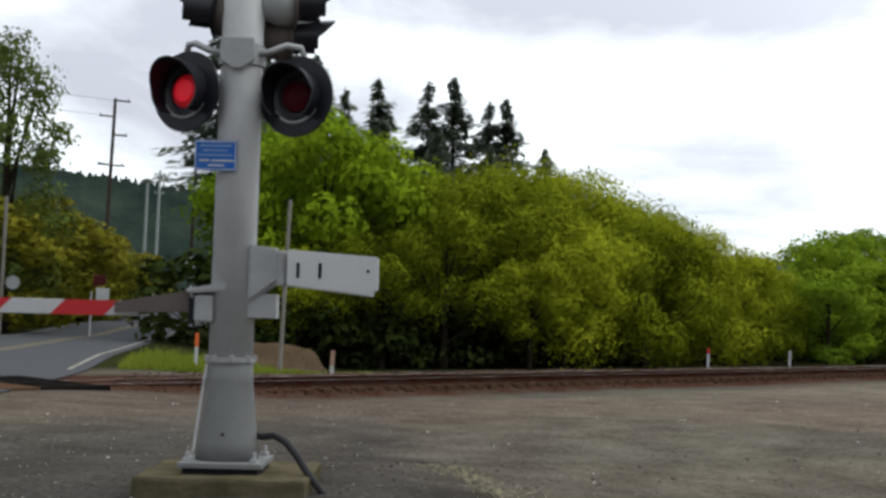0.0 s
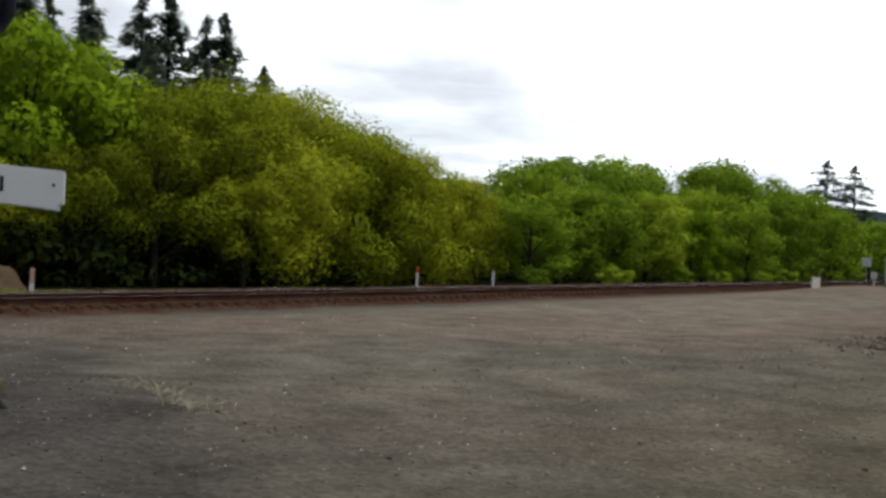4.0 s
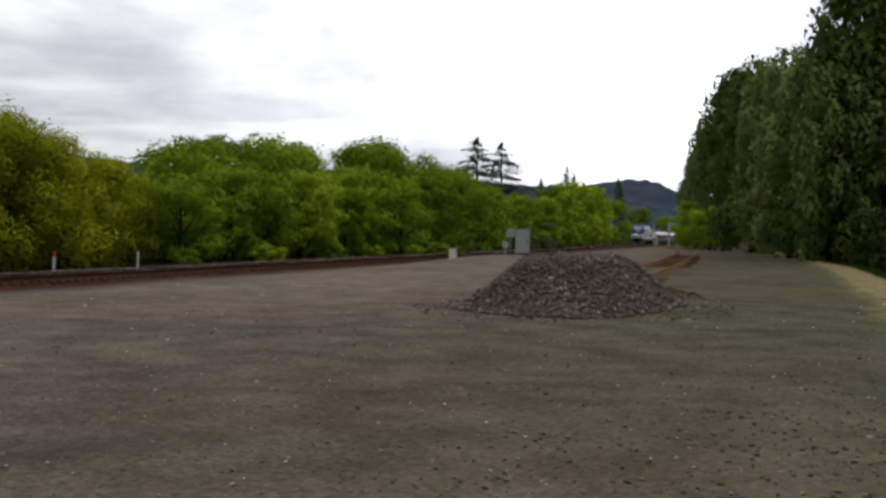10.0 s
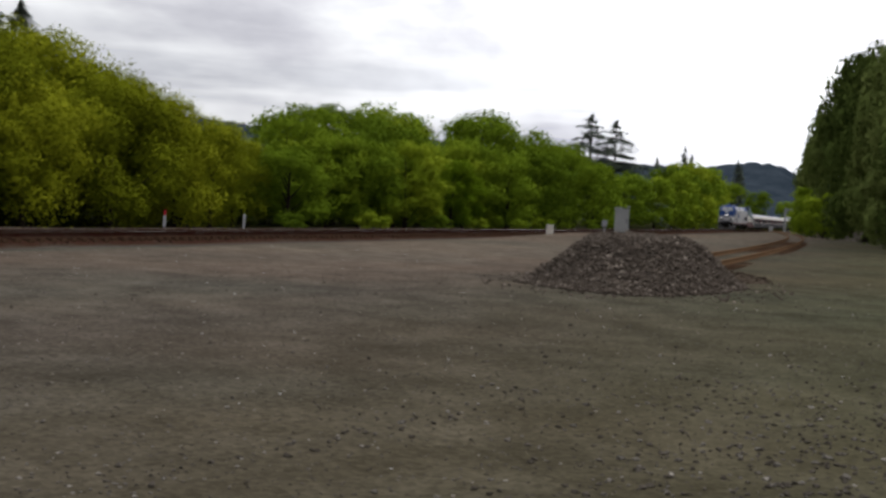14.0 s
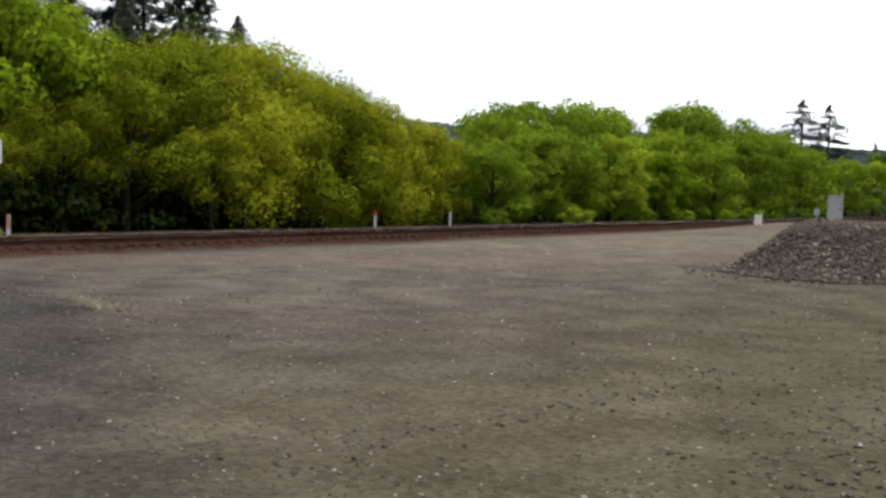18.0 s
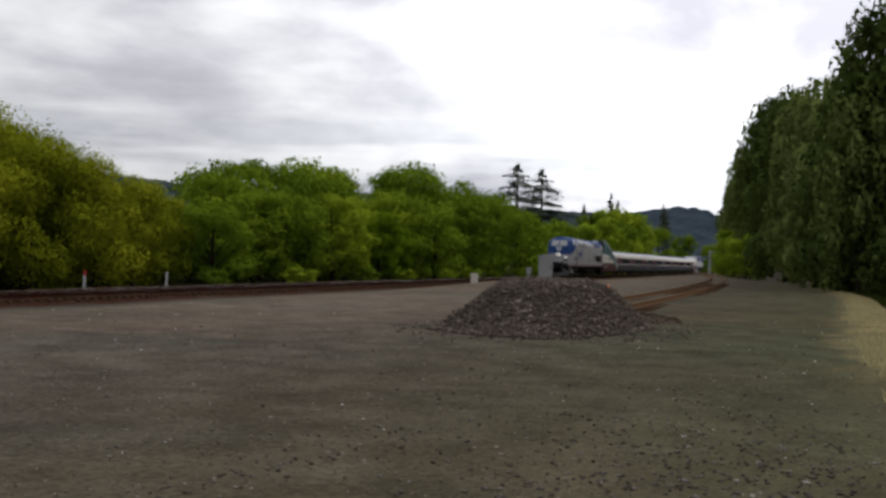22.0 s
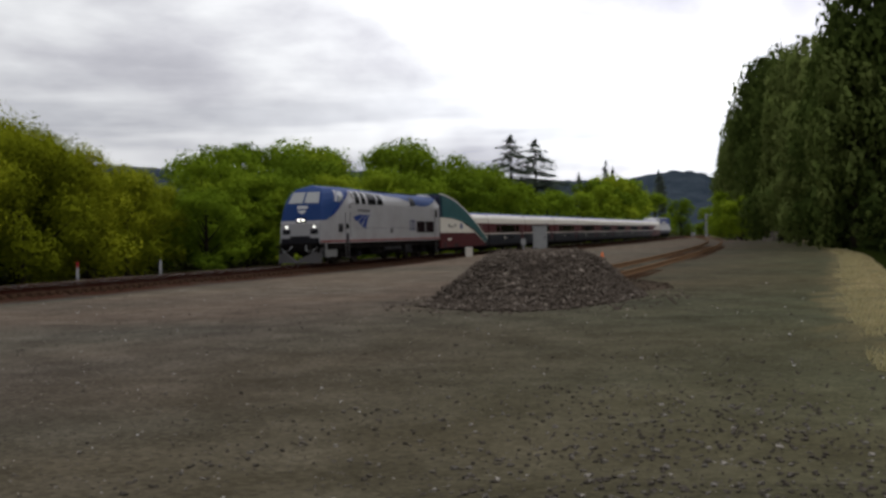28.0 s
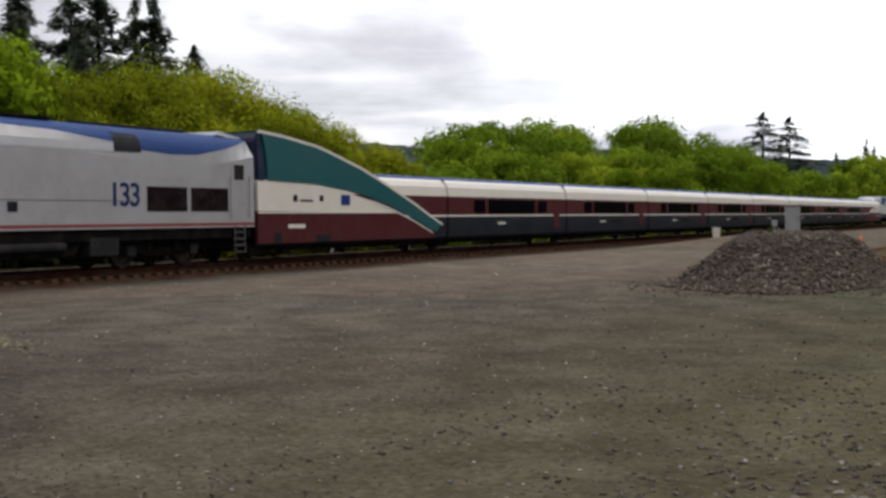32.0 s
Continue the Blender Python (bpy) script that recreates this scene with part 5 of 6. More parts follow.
def dead_tree(u, v, h, seed, label):
    r = random.Random(seed)
    ob = thing("dead_tree", label, "dead tree", pose(u, v, ground_z(u, v)))
    part("trunk", tube([(0, 0, -0.3), (0.05, 0.05, h * 0.4), (-0.1, 0.1, h * 0.75), (0.0, 0.15, h)], [0.2, 0.16, 0.1, 0.03], 8), PALE_BARK, ob)
    for k in range(9):
        z = h * (0.3 + 0.075 * k)
        s = -1 if r.random() < 0.62 else 1
        l = r.uniform(0.9, 2.6) * (1.1 - 0.06 * k)
        part("branch", tube([(0, 0.08, z), (r.uniform(-0.4, 0.4), s * l * 0.5, z + l * 0.25), (r.uniform(-0.6, 0.6), s * l, z + l * 0.75)], [0.045, 0.03, 0.012], 5), PALE_BARK, ob)
    return ob


dead_tree(75.0, -11.2, 20.2, 3, "bare dead tree with a grey trunk and thin branches")
dead_tree(88.0, -10.3, 22.0, 8, "bare dead tree rising behind the cottonwoods")

# ---------------------------------------------------------------- grass and weeds


def blades(name, spots, h, mat, label, lean=0.5):
    rng = np.random.default_rng(len(spots))
    n = len(spots)
    p = np.array(spots, float)
    a = rng.uniform(0, 2 * math.pi, n)
    d = np.stack([np.cos(a), np.sin(a), np.zeros(n)], 1)
    l = rng.uniform(h[0], h[1], n)[:, None]
    tip = p + np.stack([np.cos(a + 1.3), np.sin(a + 1.3), np.zeros(n)], 1) * l * rng.uniform(0, lean, (n, 1)) + np.array((0, 0, 1.0)) * l
    w = l * 0.1
    quads = np.stack([p - d * w, p + d * w, tip + d * w * 0.2, tip - d * w * 0.2], 1).reshape(-1, 3)
    ob = new(name, quad_mesh(name, quads, mat))
    return tagged(ob, label, "grass", kind="stuff")


r5, sp_ = random.Random(31), []
for _ in range(13000):
    u = 13 + 71 * r5.random() ** 1.4
    if noise.noise(Vector((u * 0.35, 3.0, 0))) < -0.25:
        continue
    v = bank_edge(u) + 0.15 - abs(r5.gauss(0, 0.85)) + 0.3 * noise.noise(Vector((u * 0.6, 0, 0)))
    sp_.append((u, v, ground_z(u, v)))
blades("dry_grass", sp_, (0.03, 0.1), STRAW, "strip of dry straw-coloured grass along the lot's edge", 1.2)
sp_ = []
for _ in range(16000):
    u = 6 + 95 * r5.random() ** 1.3
    v = bank_edge(u) - 1.3 - abs(r5.gauss(0, 1.6))
    sp_.append((u, v, ground_z(u, v)))
blades("green_grass", sp_, (0.1, 0.32), WEED, "dark green weeds down the bank beside the lot", 0.8)
sp_ = []
for _ in range(10000):
    u, v = 13.5 + 12 * r5.random(), 30.3 + abs(r5.gauss(0, 2.6))
    if u - road_line(v) > 5.2:
        sp_.append((u, v, ground_z(u, v)))
for _ in range(1400):
    u, v = 24 + 70 * r5.random() ** 1.4, 31.4 + abs(r5.gauss(0, 1.2))
    sp_.append((u, v, ground_z(u, v) - 0.1))
blades("verge_grass", sp_, (0.08, 0.28), GRASS, "yellow-green grass and weeds beyond the track", 0.7)
sp_ = [(9.3 - 1.0 * f + r5.gauss(0, 0.12), 11.1 - 1.9 * f + r5.gauss(0, 0.16), 0) for f in (r5.random() for _ in range(330))]
blades("straw_tuft", [(u, v, ground_z(u, v)) for u, v, _ in sp_], (0.012, 0.03), STRAW, "flattened straw on the gravel", 5.0)

# ---------------------------------------------------------------- train

SIDE = [(1.2, 1.5), (3.5, 1.5), (3.72, 1.47), (3.95, 1.36), (4.12, 1.16), (4.26, 0.85), (4.34, 0.45), (4.37, 0.0)]


def half_width(z):
    return float(np.interp(z, [a for a, _ in SIDE], [b for _, b in SIDE]))


def blue_line(x):
    """The lower edge of the blue along the locomotive."""
    return float(np.interp(x, [0, 0.35, 0.7, 3.7, 4.2, 9.0, 10.2, 12.1, 14.3, 15.4, 16.6, 17.8, 19.2, 20.6], [2.46, 2.46, 2.54, 3.98, 4.13, 4.13, 4.06, 4.0, 3.76, 3.56, 3.49, 3.53, 3.78, 4.14]))


def nose(x, z):
    """How far the slanted front sets a point back, and how much it narrows."""
    k = max(0.0, 1 - x / 2.6)
    back = float(np.interp(z, [1.2, 2.3, 3.4, 4.0, 4.37], [0.0, 0.1, 0.5, 1.05, 1.75])) * k
    q = max(0.0, 1 - x / 1.35)
    narrow = 1 - 0.2 * q - 0.12 * k * k * smooth(2.4, 4.2, z)
    return back, narrow


def cab_lift(x, z):
    """The roof stands a little higher over the cab than at the rear."""
    return 0.12 * (1 - smooth(3.0, 12.0, x)) * smooth(3.3, 4.3, z)


def loco_point(x, z, s, off=0.0):
    back, narrow = nose(x, z)
    return (x + back, s * (half_width(z) * narrow + off), z + cab_lift(x, z))


LOCO = thing("locomotive", "silver and blue diesel passenger locomotive with lit headlamps", "locomotive")


def loco_shell():
    xs = [0.0, 0.12, 0.35, 0.7, 1.1, 1.6, 2.1, 2.6] + [3.0 + 0.4 * k for k in range(44)] + [20.6]
    low = [1.2, 1.25, 1.35, 1.65, 2.0, 2.3]
    vv, ff, mi = [], [], []
    for x in xs:
        b = blue_line(x)
        zs = low + [2.3 + (b - 2.3) * f for f in (0.35, 0.7, 1.0)] + [b + (4.37 - b) * f for f in (0.15, 0.3, 0.45, 0.6, 0.75, 0.88, 1.0)]
        ring = [loco_point(x, z, -1) for z in zs] + [loco_point(x, z, 1) for z in reversed(zs[:-1])]
        vv += ring
    k = len(ring)
    nz = len(zs)
    for n in range(len(xs) - 1):
        for i in range(k - 1):
            ff.append((n * k + i, n * k + i + 1, (n + 1) * k + i + 1, (n + 1) * k + i))
            row = i if i < nz - 1 else k - 2 - i
            mi.append(1 if row >= 8 else 2 if row == 1 else 0)
    for i in range(nz - 2):
        ff.append((i, k - 1 - i, k - 2 - i, i + 1))
        mi.append(1 if i >= 8 else 0)
        e = (len(xs) - 1) * k
        ff.append((e + i, e + i + 1, e + k - 2 - i, e + k - 1 - i))
        mi.append(0)
    ff += [(nz - 2, nz, nz - 1), (e + nz - 1, e + nz, e + nz - 2)]
    mi += [1, 1]
    ob = mesh_object("body", vv, ff, [SILVER, LOCO_BLUE, TRAIN_RED], LOCO, "silver body with blue roof and nose, thin red stripe")
    ob.data.polygons.foreach_set("material_index", mi)
    return ob


loco_shell()


def side_patch(name, x0, x1, z0, z1, mat, parent, off=0.012, sides=(-1, 1), slant=0.0, label=""):
    """A panel that follows the side; slant: how far its top leans back."""
    for s in sides:
        vv, ff = [], []
        zs = [z0 + (z1 - z0) * f for f in (0, 0.25, 0.5, 0.75, 1)]
        for z in zs:
            lean = slant * (z - z0) / (z1 - z0)
            for x in (x0 + lean, x1 + lean):
                vv += [loco_point(x, z, s, off), loco_point(x, z, s, -0.05)]
        n = len(zs)
        for i in range(n - 1):
            a, b = 4 * i, 4 * i + 4
            ff += [(a, a + 2, b + 2, b), (a, b, b + 1, a + 1), (a + 2, a + 3, b + 3, b + 2)]
        ff += [(0, 1, 3, 2), (4 * n - 4, 4 * n - 2, 4 * n - 1, 4 * n - 3)]
        mesh_object(name, vv, ff, [mat], parent, label)


for a, b in ((4.5, 5.22), (5.52, 6.18), (6.5, 7.95), (8.12, 9.1)):
    side_patch("window", a, b, 3.44, 4.06, DARK_GLASS, LOCO)
for a, b in ((4.32, 4.46), (5.26, 5.48), (6.22, 6.46), (7.98, 8.09)):
    side_patch("window_post", a, b, 3.44, 4.06, WHITE, LOCO, 0.014)
side_patch("window_band", 4.28, 9.5, 3.42, 4.075, PALE_SILVER, LOCO, 0.006)
side_patch("pale_band", 9.5, 14.2, 3.46, 3.72, PALE_SILVER, LOCO, 0.004)
side_patch("louvre", 14.25, 15.3, 3.5, 4.06, BLACK, LOCO)
for a, b in ((15.52, 17.28), (17.46, 19.24)):
    side_patch("grille", a, b, 1.72, 2.48, GRILLE, LOCO, 0.012)
    side_patch("grille_bar", (a + b) / 2 - 0.03, (a + b) / 2 + 0.03, 1.72, 2.48, UNDER, LOCO, 0.02)
side_patch("side_vent", 1.9, 2.55, 1.8, 2.26, BLACK, LOCO)
side_patch("cab_window", 1.75, 2.7, 3.5, 4.02, SCREEN_GLASS, LOCO, 0.012, slant=0.15)
side_patch("cab_pillar", 1.3, 1.55, 3.52, 4.06, WHITE, LOCO, 0.012, slant=0.1)
side_patch("door", 2.92, 3.5, 1.38, 2.98, SILVER, LOCO, 0.012)
side_patch("door_window", 3.02, 3.4, 2.0, 2.28, DARK_GLASS, LOCO, 0.018)
side_patch("rear_door", 19.42, 20.2, 1.38, 3.3, SILVER, LOCO, 0.012)
side_patch("door_window", 19.55, 20.05, 2.78, 3.28, TANK_GREY, LOCO, 0.018)
side_patch("ladder_recess", 3.02, 3.42, 1.22, 1.72, BLACK, LOCO, 0.016)
for z_ in (2.5, 2.8, 3.2):
    side_patch("grab_iron", 3.62, 3.7, z_, z_ + 0.12, UNDER, LOCO, 0.03)
side_patch("filler", 10.4, 10.72, 1.7, 1.98, BLACK, LOCO)
side_patch("rail_seam", 4.6, 15.0, 2.02, 2.035, TANK_GREY, LOCO, 0.006)
for s in (-1, 1):
    y0, y1 = (s * 1.504, s * 1.512)
    for x in (2.86, 3.56, 19.34, 20.3):
        part("handrail", tube([(x, s * 1.56, 1.5), (x, s * 1.56, 2.9)], 0.02, 6), GALV, LOCO)
    flash, ff = [], []
    xs_ = [1.0, 1.25, 1.5, 2.0, 2.5, 3.0, 3.3, 3.6, 3.95]
    for x in xs_:
        lo = float(np.interp(x, [1.0, 1.5, 2.5, 3.3, 3.95], [2.7, 2.94, 3.42, 3.8, 4.06]))
        hi = float(np.interp(x, [1.0, 1.5, 2.5, 3.3, 3.95], [2.9, 3.2, 3.64, 3.94, 4.08]))
        flash += [loco_point(x, lo, s, 0.022), loco_point(x, hi, s, 0.022), loco_point(x, lo, s, -0.02), loco_point(x, hi, s, -0.02)]
    for k in range(len(xs_) - 1):
        a = 4 * k
        ff += [(a, a + 4, a + 5, a + 1), (a, a + 2, a + 6, a + 4), (a + 1, a + 5, a + 7, a + 3)]
    mesh_object("blue_flash", flash, ff, [DEEP_BLUE], LOCO)
    # three curved stripes in place of an emblem
    for q in (((4.24, 2.66), (4.6, 2.75), (5.3, 2.83), (5.9, 2.82), (5.4, 2.7), (4.95, 2.5), (4.6, 2.42)),
              ((4.9, 2.4), (5.4, 2.62), (6.05, 2.81), (6.4, 2.82), (5.95, 2.6), (5.6, 2.35), (5.35, 2.2)),
              ((5.52, 2.14), (5.95, 2.5), (6.5, 2.79), (6.92, 2.89), (6.5, 2.6), (6.25, 2.3), (6.1, 1.98))):
        part("emblem_stripe", prism(list(q), y0, y1), DEEP_BLUE, LOCO)
    for k in range(6):
        x = 4.85 + 0.34 * k
        part("writing_bar", prism([(x, 3.0), (x + 0.05, 3.13), (x + 0.22, 3.13), (x + 0.25, 3.0)], y0, y1), TANK_GREY, LOCO)
    lettering("133", 0.98, pose(14.62, s * 1.504, 2.18, 90, 0, 0 if s < 0 else 180), NUMBER_BLUE, LOCO)

# roof gear
part("roof_hatch", box(9.6, 12.6, -0.7, 0.7, 4.32, 4.43, 0.03), UNDER, LOCO)
part("roof_fan", box(13.6, 18.2, -0.6, 0.6, 4.31, 4.385, 0.02), TANK_GREY, LOCO)
part("exhaust", box(7.3, 8.4, -0.3, 0.3, 4.3, 4.46, 0.03), UNDER, LOCO)
part("horn", tube([(3.9, 0.2, 4.39), (4.3, 0.2, 4.39)], [0.05, 0.025], 8), UNDER, LOCO)
part("rear_fairing", prism([(19.4, 4.3), (19.5, 4.42), (20.6, 4.26), (20.62, 4.14)], -0.9, 0.9), WHITE, LOCO)


def nose_patch(name, y0, y1, z0, z1, mat, thick=0.02, label="", taper=0.0):
    """A panel on the slanted front."""
    vv = []
    for z in (z0, z1):
        for y in (y0, y1):
            back, _ = nose(0.0, z)
            k = taper * (z - z0) / (z1 - z0)
            up_ = z + cab_lift(0.0, z)
            vv += [(back - thick, y * (1 - k), up_), (back + 0.05, y * (1 - k), up_)]
    return mesh_object(name, vv, [(0, 2, 6, 4), (0, 4, 5, 1), (2, 3, 7, 6), (0, 1, 3, 2), (4, 6, 7, 5)], [mat], LOCO, label)


for s in (-1, 1):
    a, b = sorted((0.06 * s, 0.92 * s))
    nose_patch("windscreen", a, b, 3.44, 3.98, SCREEN_GLASS, taper=0.12)
    part("headlamp", turned(lathe([(0.055, 0.02), (0.055, -0.03), (0.042, -0.04)], 16), pose(0.16, 0.14 * s, 2.5, 0, 0, -90)), HEADLIGHT, LOCO, "lit headlamp")
    part("ditch_lamp", turned(lathe([(0.065, 0.02), (0.055, -0.04)], 16), pose(0.06, 0.82 * s, 2.12, 0, 0, -90)), DITCH, LOCO, "lit ditch lamp")
    nose_patch("step_well", *sorted((0.6 * s, 1.05 * s)), 1.72, 1.98, BLACK, 0.012)
    part("buffer_step", box(-0.25, 0.3, *sorted((0.75 * s, 1.35 * s)), 1.0, 1.1, 0.02), UNDER, LOCO)
nose_patch("headlamp_housing", -0.3, 0.3, 2.36, 2.64, BLACK, 0.01)
nose_patch("number_panel", -0.32, 0.32, 3.12, 3.3, WHITE, 0.012)
nose_patch("nose_emblem", -0.1, 0.1, 2.86, 3.04, WHITE, 0.012, taper=-1.6)
for s in (-1, 1):
    vv = [(-0.62, 0.0, 0.14), (-0.12, s * 1.28, 0.14), (0.05, s * 1.3, 0.98), (-0.52, 0.0, 0.26), (-0.52, 0.0, 0.14), (-0.02, s * 1.28, 0.14), (0.15, s * 1.3, 0.98), (-0.42, 0.0, 0.26)]
    mesh_object("plough_blade", vv, [(0, 1, 2, 3), (4, 7, 6, 5), (0, 3, 7, 4), (2, 6, 7, 3), (1, 5, 6, 2), (0, 4, 5, 1)], [PLOUGH], LOCO, "dull grey plough blade")
    part("cab_skirt", box(0.3, 1.9, *sorted((s * 1.26, s * 1.4)), 0.42, 1.25, 0.03), CASTING, LOCO)
    part("air_hose", tube([(-0.15, s * 0.4, 1.1), (-0.4, s * 0.55, 0.8), (-0.3, s * 0.85, 0.78), (-0.12, s * 1.15, 1.05)], 0.018, 8), GALV, LOCO)
# flat black panels: shade of the pilot recess and coupler pocket, painted on
nose_patch("pilot_recess", -1.14, 1.14, 1.21, 1.5, BLACK, 0.015)
nose_patch("coupler_pocket", -0.6, 0.6, 1.21, 1.62, BLACK, 0.02)
part("front_beam", box(-0.1, 1.4, -1.2, 1.2, 0.68, 1.21, 0.03), UNDER, LOCO)
part("coupler", box(-0.65, 0.2, -0.13, 0.13, 0.78, 1.02, 0.03), UNDER, LOCO)
part("rear_coupler", box(20.4, 20.9, -0.13, 0.13, 0.78, 1.02, 0.03), UNDER, LOCO)
part("skirt", box(0.5, 20.5, -1.42, 1.42, 0.84, 1.205, 0.02), UNDER, LOCO)
part("underframe", box(1.6, 20.2, -0.9, 0.9, 0.5, 0.9, 0.02), UNDER, LOCO)
part("fuel_tank", prism([(7.0, 0.95), (7.5, 0.4), (12.8, 0.4), (13.3, 0.95)], -1.32, 1.32, None, 0.05), UNDER, LOCO)
part("air_tank", tube([(9.4, -1.36, 0.72), (12.4, -1.36, 0.72)], 0.14, 10), TANK_GREY, LOCO)
part("battery_box", box(13.3, 14.4, -1.45, 1.45, 0.42, 0.95, 0.02), TANK_GREY, LOCO)
for s in (-1, 1):
    for x in (3.2, 19.85):
        for k in range(4):
            part("step", box(x - 0.24, x + 0.24, *sorted((s * 1.36, s * 1.5)), 0.35 + 0.22 * k, 0.39 + 0.22 * k), PLOUGH, LOCO)
        for d in (-0.25, 0.25):
            part("ladder_rail", tube([(x + d, s * 1.49, 0.3), (x + d, s * 1.49, 1.3)], 0.022, 6), PLOUGH, LOCO)
WHEELS = []


def wheelset(parent, x, r):
    """An axle with its two wheels."""
    ob = part("axle", tube([(0, -0.85, 0), (0, 0.85, 0)], 0.08, 10), WHEEL_STEEL, parent)
    for s in (-1, 1):
        bm = lathe([(r + 0.03, 0.0), (r + 0.03, 0.035), (r, 0.04), (r - 0.01, 0.14), (r - 0.1, 0.14), (r - 0.14, 0.07), (0.14, 0.05), (0.12, 0.16)], 28)
        part("wheel", turned(bm, pose(0, s * 0.7, 0, 0, 0, 0 if s > 0 else 180)), WHEEL_STEEL, ob)
    ob.location = (x, 0, r)
    WHEELS.append((ob, x, r))
    return ob


for centre in (4.4, 16.5):
    for x in (centre - 1.37, centre + 1.37):
        wheelset(LOCO, x, 0.508)
    for s in (-1, 1):
        frame_ = part("bogie_frame", prism([(centre - 2.2, 0.72), (centre - 1.9, 0.86), (centre - 0.7, 0.86), (centre - 0.5, 0.62), (centre + 0.5, 0.62), (centre + 0.7, 0.86), (centre + 1.9, 0.86), (centre + 2.2, 0.72), (centre + 1.8, 0.56), (centre + 0.6, 0.36), (centre - 0.6, 0.36), (centre - 1.8, 0.56)], *sorted((s * 0.98, s * 1.12)), None, 0.02), UNDER, LOCO)
        for x in (centre - 1.37, centre + 1.37):
            part("axle_box", box(x - 0.18, x + 0.18, *sorted((s * 1.08, s * 1.24)), 0.36, 0.68, 0.03), TANK_GREY, frame_)
        for x in (centre - 0.6, centre + 0.6):
            part("spring", tube([(x, s * 1.16, 0.5), (x, s * 1.16, 0.86)], 0.1, 10), UNDER, frame_)

# ---- carriages

CAR_SIDE = [(0.5, 1.34), (0.62, 1.45), (1.1, 1.48), (2.4, 1.48), (2.8, 1.44), (3.05, 1.3), (3.2, 1.05), (3.28, 0.6), (3.3, 0.0)]
CAR_BANDS = [(0.5, DARK_TEAL), (0.62, DARK_TEAL), (1.1, DARK_TEAL), (1.5, CREAM), (1.58, MAROON), (2.4, CREAM), (2.8, CREAM), (3.03, CREAM), (3.12, DEEP_BLUE), (3.2, DEEP_BLUE), (3.28, DEEP_BLUE), (3.3, DEEP_BLUE)]


def car_width(z):
    return float(np.interp(z, [a for a, _ in CAR_SIDE], [b for _, b in CAR_SIDE]))


def car_shell(length, parent):
    mats = [DARK_TEAL, CREAM, MAROON, DEEP_BLUE]
    zs = [z for z, _ in CAR_BANDS]
    ends = ((0.0, 0.93), (0.06, 1.0), (length - 0.06, 1.0), (length, 0.93))
    vv, ff, mi = [], [], []
    for x, k in ends:
        vv += [(x, -k * car_width(z), z) for z in zs] + [(x, k * car_width(z), z) for z in reversed(zs[:-1])]
    n = 2 * len(zs) - 1
    for e in range(3):
        for i in range(n - 1):
            ff.append((e * n + i, e * n + i + 1, (e + 1) * n + i + 1, (e + 1) * n + i))
            mi.append(mats.index(CAR_BANDS[i if i < len(zs) - 1 else n - 2 - i][1]))
    ff += [tuple(range(n)), tuple(3 * n + i for i in reversed(range(n)))]
    mi += [0, 0]
    ff.append((n, 2 * n, 3 * n - 1, 2 * n - 1))
    mi.append(0)
    ob = mesh_object("body", vv, ff, mats, parent)
    ob.data.polygons.foreach_set("material_index", mi)
    return ob


def car_panel(name, x0, x1, z0, z1, mat, parent, off=0.012):
    for s in (-1, 1):
        y = 1.48 + off
        part(name, box(x0, x1, *sorted((s * 1.45, s * y)), z0, z1, 0.008), mat, parent)


def under_gear(parent, length, both=False):
    part("underfloor", box(0.5, length - 0.5, -1.2, 1.2, 0.32, 0.52, 0.05), UNDER, parent)
    for x in ((length - 0.05, 0.2) if both else (length - 0.05,)):
        wheelset(parent, x, 0.4)
        for s in (-1, 1):
            part("axle_frame", box(x - 0.45, x + 0.45, *sorted((s * 0.95, s * 1.2)), 0.22, 0.62, 0.04), UNDER, parent)


def carriage(label):
    ob = thing("passenger_car", label, "passenger car", None, "passenger cars of the train")
    body = car_shell(13.02, ob)
    car_panel("window_band", 3.9, 9.05, 1.62, 2.3, DARK_GLASS, ob, 0.006)
    for k in range(4):
        x = 4.0 + 1.26 * k
        car_panel("window", x, x + 1.16, 1.66, 2.27, DARK_GLASS, ob, 0.014)
    for a, b in ((2.45, 3.55), (9.4, 10.5)):
        car_panel("window", a, b, 1.66, 2.27, DARK_GLASS, ob, 0.014)
    car_panel("door", 11.35, 12.15, 0.85, 2.36, MAROON, ob, 0.01)
    car_panel("writing_bar", 4.9, 5.7, 1.12, 1.22, CREAM, ob, 0.005)
    car_panel("writing_bar", 6.6, 8.4, 1.1, 1.26, TANK_GREY, ob, 0.005)
    part("gangway", box(12.98, 13.18, -1.3, 1.3, 0.7, 3.12, 0.03), BLACK, ob)
    under_gear(ob, 13.02)
    return ob


